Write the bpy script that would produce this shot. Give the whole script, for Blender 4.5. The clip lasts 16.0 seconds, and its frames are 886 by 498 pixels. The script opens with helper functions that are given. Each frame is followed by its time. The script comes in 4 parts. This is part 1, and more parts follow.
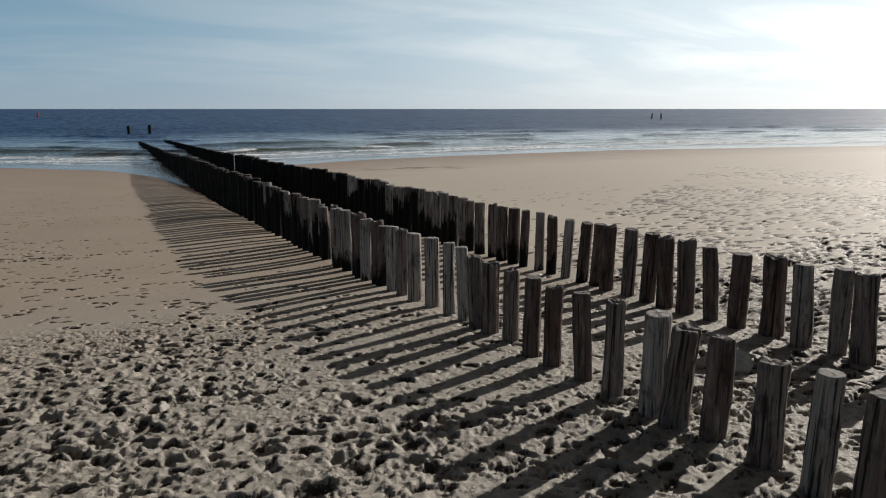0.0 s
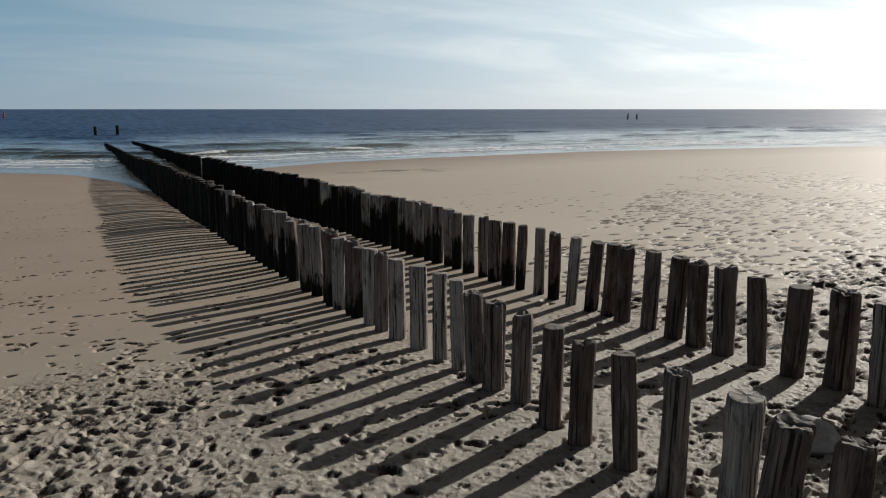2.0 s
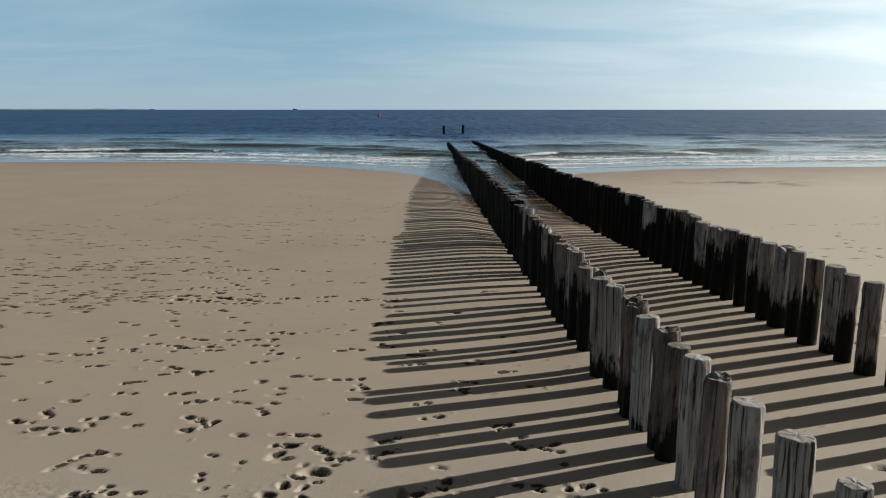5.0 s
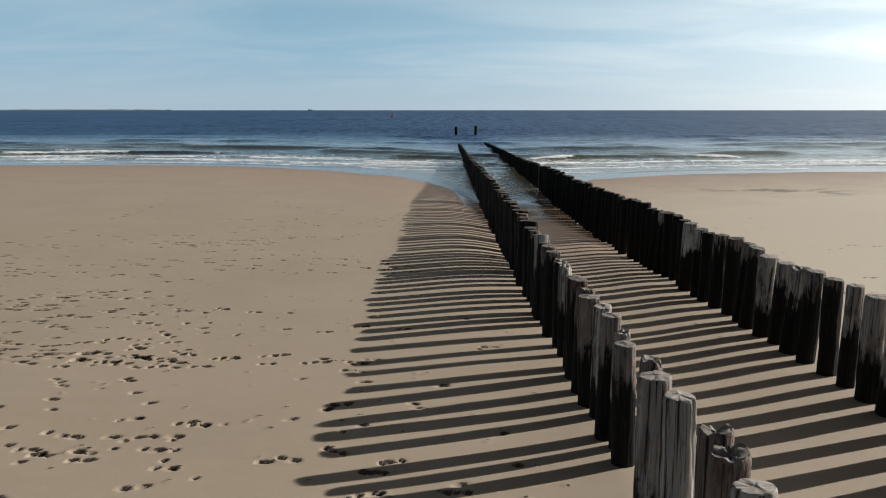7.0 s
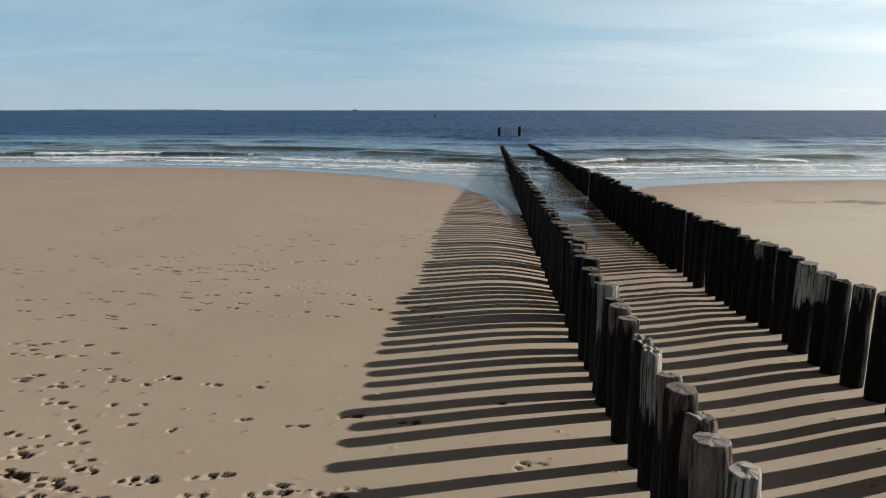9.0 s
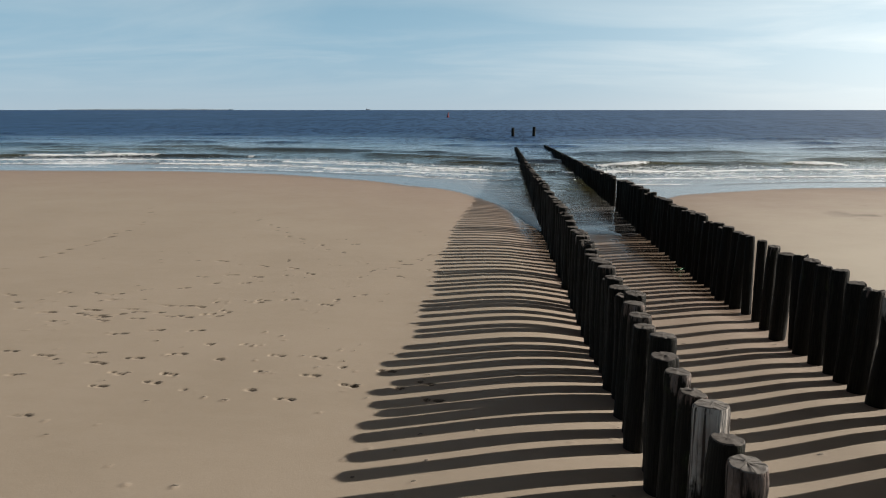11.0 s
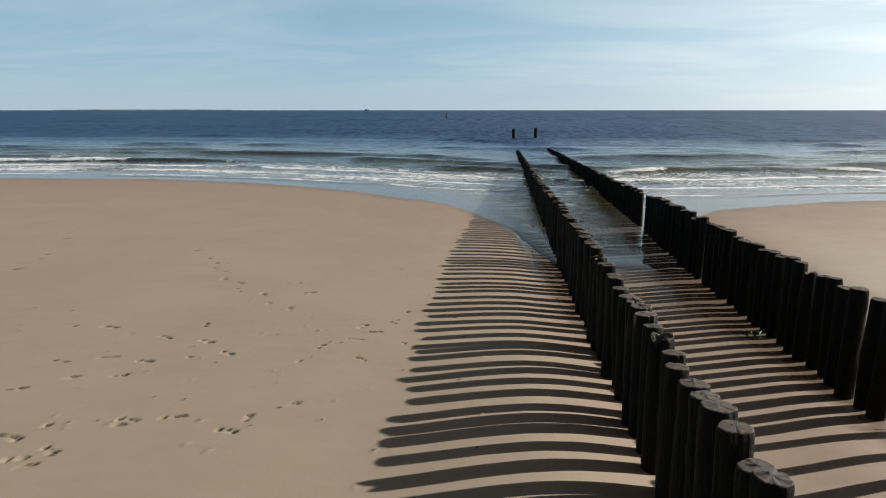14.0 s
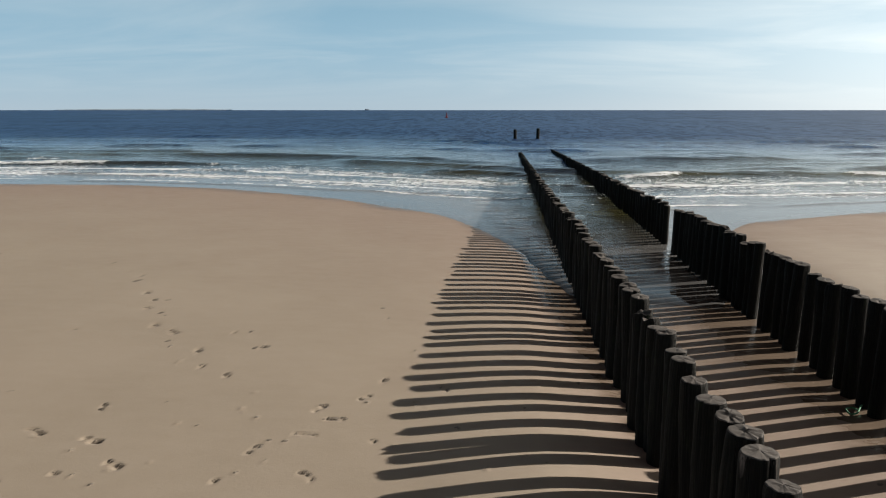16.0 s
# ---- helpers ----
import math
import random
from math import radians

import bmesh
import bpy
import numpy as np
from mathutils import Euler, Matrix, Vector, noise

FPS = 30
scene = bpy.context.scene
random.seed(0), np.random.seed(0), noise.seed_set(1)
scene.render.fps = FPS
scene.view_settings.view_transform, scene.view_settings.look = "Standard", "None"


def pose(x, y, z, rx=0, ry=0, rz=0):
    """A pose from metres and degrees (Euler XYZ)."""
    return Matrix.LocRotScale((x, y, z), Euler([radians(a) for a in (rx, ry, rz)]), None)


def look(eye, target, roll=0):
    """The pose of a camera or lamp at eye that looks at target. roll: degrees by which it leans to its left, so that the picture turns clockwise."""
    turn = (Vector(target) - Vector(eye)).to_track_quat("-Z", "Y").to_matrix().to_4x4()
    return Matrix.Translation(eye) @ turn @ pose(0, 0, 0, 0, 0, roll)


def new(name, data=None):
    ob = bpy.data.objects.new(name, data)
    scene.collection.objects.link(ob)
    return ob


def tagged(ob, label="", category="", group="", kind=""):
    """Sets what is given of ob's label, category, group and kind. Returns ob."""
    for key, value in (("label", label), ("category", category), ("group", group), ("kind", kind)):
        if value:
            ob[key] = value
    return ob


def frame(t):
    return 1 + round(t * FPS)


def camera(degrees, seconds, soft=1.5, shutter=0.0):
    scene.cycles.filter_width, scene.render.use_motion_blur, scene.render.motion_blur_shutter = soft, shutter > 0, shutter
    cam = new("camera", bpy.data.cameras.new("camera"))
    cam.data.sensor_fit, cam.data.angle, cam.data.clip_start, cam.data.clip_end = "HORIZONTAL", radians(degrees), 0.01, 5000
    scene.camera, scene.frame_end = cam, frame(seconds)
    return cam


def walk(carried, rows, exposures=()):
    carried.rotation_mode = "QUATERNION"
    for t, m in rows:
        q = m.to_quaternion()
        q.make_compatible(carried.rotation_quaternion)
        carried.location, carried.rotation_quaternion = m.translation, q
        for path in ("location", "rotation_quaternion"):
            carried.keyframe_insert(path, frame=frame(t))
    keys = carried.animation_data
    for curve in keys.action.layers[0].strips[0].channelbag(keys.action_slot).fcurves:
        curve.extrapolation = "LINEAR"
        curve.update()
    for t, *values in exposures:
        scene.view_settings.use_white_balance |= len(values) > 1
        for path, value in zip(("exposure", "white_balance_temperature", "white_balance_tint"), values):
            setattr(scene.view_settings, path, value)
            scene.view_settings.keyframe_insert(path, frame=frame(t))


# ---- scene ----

# ================= camera and its walk =================
cam = camera(62.6, 16.0, soft=1.1)
# seconds, x, y, z, pitch, yaw: level flight along the groyne, about 4.3 m over the sea
PATH = [
    (0.0, 0.000, 0.000, 4.330, -10.93, -25.15),
    (0.5, 0.133, 0.451, 4.329, -10.95, -25.14),
    (1.0, 0.321, 0.965, 4.329, -10.92, -25.16),
    (1.5, 0.553, 1.531, 4.328, -10.93, -25.87),
    (2.0, 0.808, 2.122, 4.327, -10.91, -27.02),
    (2.5, 1.080, 2.753, 4.327, -10.91, -27.06),
    (3.0, 1.377, 3.452, 4.326, -10.90, -23.89),
    (3.5, 1.709, 4.211, 4.326, -10.90, -16.94),
    (4.0, 2.044, 5.019, 4.325, -10.90, -9.42),
    (4.5, 2.344, 5.863, 4.324, -10.91, -2.84),
    (4.7, 2.457, 6.208, 4.324, -10.89, -1.43),
    (6.8, 3.095, 10.129, 4.321, -10.83, -0.25),
    (7.5, 3.234, 11.492, 4.321, -10.84, 1.15),
    (8.0, 3.299, 12.510, 4.320, -10.82, 2.10),
    (8.5, 3.340, 13.560, 4.319, -10.84, 2.78),
    (9.0, 3.352, 14.636, 4.319, -10.83, 3.49),
    (9.7, 3.304, 16.147, 4.318, -10.84, 4.18),
    (11.8, 3.267, 20.588, 4.315, -10.85, 4.50),
    (12.5, 3.172, 22.039, 4.314, -10.85, 4.46),
    (13.0, 3.133, 23.104, 4.314, -10.83, 4.43),
    (13.5, 3.121, 24.152, 4.313, -10.83, 4.51),
    (14.0, 3.102, 25.171, 4.312, -10.83, 4.41),
    (14.5, 3.073, 26.183, 4.312, -10.84, 4.42),
    (15.0, 3.047, 27.206, 4.311, -10.84, 4.42),
    (15.5, 3.016, 28.227, 4.311, -10.85, 4.42),
    (16.0, 2.981, 29.248, 4.310, -10.84, 4.43),
]
walk(cam, [(t, pose(x, y, z, 90 + pitch, 0, yaw)) for t, x, y, z, pitch, yaw in PATH],
     exposures=[(0.0, 0.11, 6550, 10), (1.5, 0.10, 6550, 10), (2.5, 0.0, 6550, 9), (3.5, -0.05, 6550, 7), (4.2, 0.27, 6550, 6), (4.7, 0.41, 6550, 6), (7.0, 0.56, 6700, 9), (16.0, 0.64, 6850, 9.5)])

# ================= sun and sky =================
SUN_ELEVATION = radians(21.8)
SUN_DIR = Vector((math.cos(SUN_ELEVATION) * 0.9409, math.cos(SUN_ELEVATION) * 0.3387, math.sin(SUN_ELEVATION)))

sun_data = bpy.data.lights.new("sun", "SUN")
sun_data.energy, sun_data.angle, sun_data.color = 5.0, radians(0.55), (1.0, 0.94, 0.87)
sun = new("sun", sun_data)
sun.matrix_world = look((0, 0, 0), -SUN_DIR)

world = bpy.data.worlds.new("sky")
scene.world = world
world.use_nodes = True
wn, wl = world.node_tree.nodes, world.node_tree.links
wn.clear()
sky = wn.new("ShaderNodeTexSky")
sky.sky_type, sky.sun_disc = "NISHITA", False
sky.sun_elevation = SUN_ELEVATION
sky.sun_rotation = math.atan2(SUN_DIR.x, SUN_DIR.y)
sky.altitude, sky.air_density, sky.dust_density, sky.ozone_density = 0, 1.0, 0.35, 2.2


def wmath(op, a, b=0.0):
    node = wn.new("ShaderNodeMath")
    node.operation = op
    for value, socket in ((a, node.inputs[0]), (b, node.inputs[1])):
        if hasattr(value, "is_output"):
            wl.new(value, socket)
        else:
            socket.default_value = value
    return node.outputs[0]


def wmix(kind, fac, a, b):
    node = wn.new("ShaderNodeMixRGB")
    node.blend_type = kind
    for value, socket in ((fac, node.inputs["Fac"]), (a, node.inputs["Color1"]), (b, node.inputs["Color2"])):
        if hasattr(value, "is_output"):
            wl.new(value, socket)
        else:
            socket.default_value = value
    return node.outputs["Color"]


coord = wn.new("ShaderNodeTexCoord")
parts = wn.new("ShaderNodeSeparateXYZ")
wl.new(coord.outputs["Generated"], parts.inputs[0])
up = wmath("MAXIMUM", parts.outputs["Z"], 0.0)
# how near to the sun a part of the sky lies
near = wn.new("ShaderNodeVectorMath")
near.operation = "DOT_PRODUCT"
near.inputs[1].default_value = SUN_DIR
wl.new(coord.outputs["Generated"], near.inputs[0])
toward = wmath("MAXIMUM", near.outputs["Value"], 0.0)
# thin cirrus in long streaks, seen as on a flat layer high overhead
flat = wn.new("ShaderNodeCombineXYZ")
low = wmath("ADD", up, 0.14)
wl.new(wmath("DIVIDE", parts.outputs["X"], low), flat.inputs[0])
wl.new(wmath("DIVIDE", parts.outputs["Y"], low), flat.inputs[1])
stretch = wn.new("ShaderNodeMapping")
stretch.inputs["Rotation"].default_value = (0, 0, radians(14))
stretch.inputs["Scale"].default_value = (0.55, 1.1, 1.0)
wl.new(flat.outputs[0], stretch.inputs["Vector"])
cirrus = wn.new("ShaderNodeTexNoise")
cirrus.inputs["Scale"].default_value, cirrus.inputs["Detail"].default_value = 1.0, 6
cirrus.inputs["Roughness"].default_value, cirrus.inputs["Distortion"].default_value = 0.56, 0.5
wl.new(stretch.outputs["Vector"], cirrus.inputs["Vector"])
veil = wn.new("ShaderNodeMapRange")
veil.inputs["From Min"].default_value, veil.inputs["From Max"].default_value = 0.42, 0.70
veil.inputs["To Min"].default_value, veil.inputs["To Max"].default_value = 0.02, 0.66
wl.new(cirrus.outputs["Fac"], veil.inputs["Value"])
glow = wmath("POWER", toward, 3.0)
veil_amount = wmath("MULTIPLY", veil.outputs["Result"], wmath("MULTIPLY", wmath("ADD", wmath("MULTIPLY", glow, 0.95), 0.36), wmath("MINIMUM", wmath("MULTIPLY", up, 11.0), wmath("POWER", 2.718, wmath("MULTIPLY", up, -4.5)))))
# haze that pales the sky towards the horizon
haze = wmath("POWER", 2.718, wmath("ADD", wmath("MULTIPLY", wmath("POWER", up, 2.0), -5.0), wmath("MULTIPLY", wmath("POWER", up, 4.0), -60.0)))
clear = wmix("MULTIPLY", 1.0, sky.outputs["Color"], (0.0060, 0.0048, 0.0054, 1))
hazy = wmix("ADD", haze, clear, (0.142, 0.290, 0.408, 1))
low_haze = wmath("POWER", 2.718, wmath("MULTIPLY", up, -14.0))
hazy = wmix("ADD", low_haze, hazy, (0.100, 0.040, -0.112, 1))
bright = wn.new("ShaderNodeCombineColor")
for k, tint in enumerate((1.0, 0.98, 0.94)):
    wl.new(wmath("MULTIPLY", wmath("ADD", wmath("MULTIPLY", wmath("POWER", toward, 4.0), 0.60), 0.70), tint), bright.inputs[k])
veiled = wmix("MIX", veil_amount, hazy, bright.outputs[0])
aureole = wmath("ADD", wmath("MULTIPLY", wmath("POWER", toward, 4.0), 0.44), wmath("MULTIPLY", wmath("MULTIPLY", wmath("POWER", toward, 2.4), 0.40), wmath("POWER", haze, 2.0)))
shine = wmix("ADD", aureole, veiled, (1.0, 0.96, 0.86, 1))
# a thin grey veil over the upper sky
milky = wn.new("ShaderNodeMapRange")
milky.interpolation_type = "SMOOTHSTEP"
milky.inputs["From Min"].default_value, milky.inputs["From Max"].default_value = 0.26, 0.62
milky.inputs["To Min"].default_value, milky.inputs["To Max"].default_value = 0.0, 0.90
wl.new(up, milky.inputs["Value"])
shine = wmix("MIX", wmath("MULTIPLY", milky.outputs["Result"], wmath("SUBTRACT", 1.0, wmath("POWER", toward, 4.0))), shine, (0.036, 0.028, 0.028, 1))
back = wn.new("ShaderNodeBackground")
back.inputs["Strength"].default_value = 1.0
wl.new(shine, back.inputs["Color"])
out = wn.new("ShaderNodeOutputWorld")
wl.new(back.outputs["Background"], out.inputs["Surface"])


# ================= materials =================
class Mat:
    """A principled material with short ways to add nodes."""

    def __init__(self, name, rough=0.8, metal=0.0, ior=1.45):
        self.m = bpy.data.materials.new(name)
        self.m.use_nodes = True
        self.n, self.l = self.m.node_tree.nodes, self.m.node_tree.links
        self.b = self.n["Principled BSDF"]
        self.b.inputs["Roughness"].default_value = rough
        self.b.inputs["Metallic"].default_value = metal
        self.b.inputs["IOR"].default_value = ior

    def put(self, value, socket):
        if hasattr(value, "is_output"):
            self.l.new(value, socket)
        elif isinstance(value, (tuple, list)) and len(value) == 3 and socket.type == "RGBA":
            socket.default_value = (*value, 1)
        else:
            socket.default_value = value

    def coords(self, kind="Object", scale=(1, 1, 1)):
        t = self.n.new("ShaderNodeMapping")
        t.inputs["Scale"].default_value = scale
        if kind == "World":
            self.l.new(self.n.new("ShaderNodeNewGeometry").outputs["Position"], t.inputs["Vector"])
        else:
            self.l.new(self.n.new("ShaderNodeTexCoord").outputs[kind], t.inputs["Vector"])
        return t.outputs["Vector"]

    def noise(self, vec, scale, detail=4, rough=0.55, distort=0.0):
        t = self.n.new("ShaderNodeTexNoise")
        self.l.new(vec, t.inputs["Vector"])
        t.inputs["Scale"].default_value, t.inputs["Detail"].default_value = scale, detail
        t.inputs["Roughness"].default_value, t.inputs["Distortion"].default_value = rough, distort
        return t.outputs["Fac"]

    def ramp(self, value, lo, hi, a=0.0, b=1.0):
        t = self.n.new("ShaderNodeMapRange")
        t.inputs["From Min"].default_value, t.inputs["From Max"].default_value = lo, hi
        t.inputs["To Min"].default_value, t.inputs["To Max"].default_value = a, b
        self.put(value, t.inputs["Value"])
        return t.outputs["Result"]

    def math(self, op, a, b=0.0):
        t = self.n.new("ShaderNodeMath")
        t.operation = op
        self.put(a, t.inputs[0])
        self.put(b, t.inputs[1])
        return t.outputs[0]

    def mix(self, fac, a, b):
        t = self.n.new("ShaderNodeMixRGB")
        self.put(fac, t.inputs["Fac"])
        self.put(a, t.inputs["Color1"])
        self.put(b, t.inputs["Color2"])
        return t.outputs["Color"]

    def own(self, scale):
        """Place on a pile in metres, shifted from pile to pile."""
        a = self.coords("Object", (0.13 * scale[0], 0.13 * scale[1], 1.6 * scale[2]))
        t = self.n.new("ShaderNodeVectorMath")
        t.operation = "ADD"
        self.l.new(a, t.inputs[0])
        self.l.new(self.math("MULTIPLY", self.random(), 60.0), t.inputs[1])
        return t.outputs[0]

    def height(self):
        s = self.n.new("ShaderNodeSeparateXYZ")
        self.l.new(self.n.new("ShaderNodeNewGeometry").outputs["Position"], s.inputs[0])
        return s.outputs["Z"]

    def along(self, which):
        s = self.n.new("ShaderNodeSeparateXYZ")
        self.l.new(self.n.new("ShaderNodeNewGeometry").outputs["Position"], s.inputs[0])
        return s.outputs[which]

    def attribute(self, name):
        t = self.n.new("ShaderNodeAttribute")
        t.attribute_name = name
        return t.outputs["Fac"]

    def random(self):
        return self.n.new("ShaderNodeObjectInfo").outputs["Random"]

    def bump(self, height, strength, distance, under=None):
        t = self.n.new("ShaderNodeBump")
        t.inputs["Strength"].default_value, t.inputs["Distance"].default_value = strength, distance
        self.l.new(height, t.inputs["Height"])
        if under is not None:
            self.l.new(under, t.inputs["Normal"])
        self.l.new(t.outputs["Normal"], self.b.inputs["Normal"])
        return t.outputs["Normal"]

    def set(self, **values):
        for key, value in values.items():
            self.put(value, self.b.inputs[key.replace("_", " ")])
        return self


def sand_material():
    k = Mat("beach_sand", 0.9)
    w = k.coords("World")
    fine = k.noise(w, 70, 3, 0.7)
    patch = k.noise(w, 0.3, 5, 0.6)
    mid = k.noise(k.coords("World", (1, 2.2, 1)), 1.6, 5, 0.62)
    firm = k.mix(k.ramp(patch, 0.3, 0.7), (0.270, 0.222, 0.170), (0.308, 0.255, 0.200))
    firm = k.mix(k.ramp(mid, 0.3, 0.75, 0.0, 0.4), firm, (0.335, 0.282, 0.225))
    # loose sand above the tide mark is greyer
    loose = k.mix(k.ramp(patch, 0.3, 0.7), (0.285, 0.264, 0.228), (0.335, 0.311, 0.270))
    dry = k.mix(k.ramp(k.math("ADD", k.along("Y"), k.ramp(mid, 0.2, 0.8, -2.0, 2.0)), 9.0, 16.5, 1.0, 0.0), firm, loose)
    dry = k.mix(k.ramp(fine, 0.4, 0.75, 0.0, 0.3), dry, (0.185, 0.155, 0.120))
    # paler sand beyond the second row, sunward brightness painted into its colour
    beyond = k.math("MULTIPLY", k.ramp(k.along("X"), 9.0, 12.5, 0.0, 0.8), k.ramp(k.along("Y"), 8.0, 20.0, 0.6, 1.0))
    dry = k.mix(beyond, dry, (0.45, 0.405, 0.335))
    damp = k.mix(k.ramp(mid, 0.3, 0.7), (0.240, 0.180, 0.142), (0.284, 0.219, 0.176))
    z = k.math("ADD", k.height(), k.ramp(patch, 0.2, 0.8, -0.08, 0.08))
    # water drains along the feet of the rows and keeps the sand wet
    strip = k.math("MAXIMUM", k.ramp(k.math("ABSOLUTE", k.math("SUBTRACT", k.along("X"), 8.75)), 0.1, 1.7, 1.0, 0.0), k.ramp(k.math("ABSOLUTE", k.math("SUBTRACT", k.along("X"), 4.9)), 0.1, 1.3, 1.0, 0.0))
    strip = k.math("MULTIPLY", strip, k.ramp(mid, 0.3, 0.7, 0.35, 1.0))
    z = k.math("SUBTRACT", z, k.math("MULTIPLY", k.math("MULTIPLY", strip, k.ramp(k.along("Y"), 26.0, 34.0)), 0.20))
    moist = k.ramp(z, -0.38, 0.04, 1.0, 0.0)
    soaked = k.ramp(z, -0.46, -0.36, 1.0, 0.0)
    col = k.mix(moist, dry, damp)
    col = k.mix(soaked, col, (0.165, 0.125, 0.095))
    # shade in the prints, painted near-black into the sand colour
    shade = k.math("ADD", k.attribute("painted_shade"), k.ramp(k.noise(w, 24, 4, 0.7), 0.3, 0.7, -0.36, 0.42))
    shade = k.math("MULTIPLY", k.ramp(shade, 0.02, 0.18, 0.0, 0.95), k.ramp(k.attribute("painted_shade"), 0.03, 0.14))
    # the painted shade of the prints is fainter near the water
    shade = k.math("MULTIPLY", shade, k.ramp(k.along("Y"), 19.0, 33.0, 1.0, 0.62))
    col = k.mix(shade, col, (0.030, 0.022, 0.017))
    grip = k.attribute("kelp")
    col = k.mix(grip, col, (0.05, 0.045, 0.035))
    k.set(Base_Color=col, Roughness=k.ramp(soaked, 0, 1, 0.72, 0.22))
    k.b.inputs["Specular IOR Level"].default_value = 0.5
    trodden = k.math("MAXIMUM", k.ramp(k.attribute("churn"), 0, 1, 0.10, 0.8), k.attribute("painted_shade"))
    n = k.bump(k.math("MULTIPLY", k.noise(w, 11, 6, 0.75), trodden), 0.6, 0.04)
    n = k.bump(k.math("MULTIPLY", k.noise(w, 34, 4, 0.7), trodden), 0.8, 0.022, n)
    k.bump(fine, 0.3, 0.004, n)
    return k.m


def pile_material():
    k = Mat("weathered_timber", 0.85)
    grain = k.noise(k.own((16, 16, 1.1)), 1.0, 6, 0.65, 0.3)
    thin = k.noise(k.own((75, 75, 2.2)), 1.0, 4, 0.7)
    blot = k.noise(k.own((6, 6, 2.6)), 1.0, 6, 0.65)
    broad = k.noise(k.own((3, 3, 1.3)), 1.0, 4, 0.6)
    who = k.random()
    info = k.n.new("ShaderNodeObjectInfo")
    tone = k.n.new("ShaderNodeSeparateColor")
    k.l.new(info.outputs["Color"], tone.inputs[0])
    pale = tone.outputs["Red"]
    grey = k.mix(k.ramp(grain, 0.3, 0.7), (0.25, 0.234, 0.218), (0.56, 0.535, 0.505))
    brown = k.mix(k.ramp(grain, 0.3, 0.7), (0.060, 0.042, 0.037), (0.170, 0.124, 0.108))
    col = k.mix(pale, brown, grey)
    # bleached patches and long dark checks
    patchy = k.noise(k.own((7, 7, 1.6)), 1.0, 5, 0.7, 0.4)
    col = k.mix(k.ramp(patchy, 0.54, 0.66, 0.0, 0.42), col, (0.33, 0.295, 0.265))
    checks = k.noise(k.own((30, 30, 0.55)), 1.0, 3, 0.6, 0.25)
    split = k.ramp(checks, 0.56, 0.62)
    col = k.mix(k.math("MULTIPLY", split, 0.88), col, (0.012, 0.009, 0.008))
    col = k.mix(k.ramp(thin, 0.52, 0.68, 0.0, 0.8), col, (0.022, 0.017, 0.015))
    col = k.mix(k.ramp(blot, 0.55, 0.66, 0.0, 0.65), col, (0.028, 0.022, 0.018))
    col = k.mix(k.ramp(broad, 0.56, 0.74, 0.0, 0.35), col, (0.12, 0.05, 0.034))
    # tide line: black algae under one level of the sea, lower on bleached piles
    level = k.math("ADD", k.height(), k.ramp(blot, 0.3, 0.7, -0.22, 0.22))
    level = k.math("ADD", level, k.ramp(grain, 0.3, 0.7, -0.20, 0.20))
    level = k.math("ADD", level, k.ramp(who, 0, 1, -0.25, 0.25))
    level = k.math("ADD", level, k.math("MULTIPLY", pale, 0.7))
    # the algae die out up the beach
    level = k.math("ADD", level, k.ramp(k.along("Y"), 11.0, 20.5, 1.1, 0.0))
    level = k.math("ADD", level, k.ramp(k.along("Y"), 23.0, 29.0, 0.0, -0.30))
    weed = k.ramp(level, 1.68, 1.82, 1.0, 0.0)
    black = k.mix(k.ramp(thin, 0.45, 0.7), (0.005, 0.005, 0.0045), (0.018, 0.017, 0.014))
    green = k.ramp(k.noise(k.own((9, 9, 5)), 1.0, 3), 0.6, 0.75, 0.0, 0.35)
    black = k.mix(green, black, (0.024, 0.034, 0.012))
    col = k.mix(weed, col, black)
    k.set(Base_Color=col, Roughness=k.ramp(weed, 0, 1, 0.88, 0.7))
    k.b.inputs["Specular IOR Level"].default_value = 0.15
    n = k.bump(thin, 0.6, 0.008)
    n = k.bump(k.math("SUBTRACT", 1.0, split), 0.8, 0.018, n)
    k.bump(grain, 0.8, 0.026, n)
    return k.m


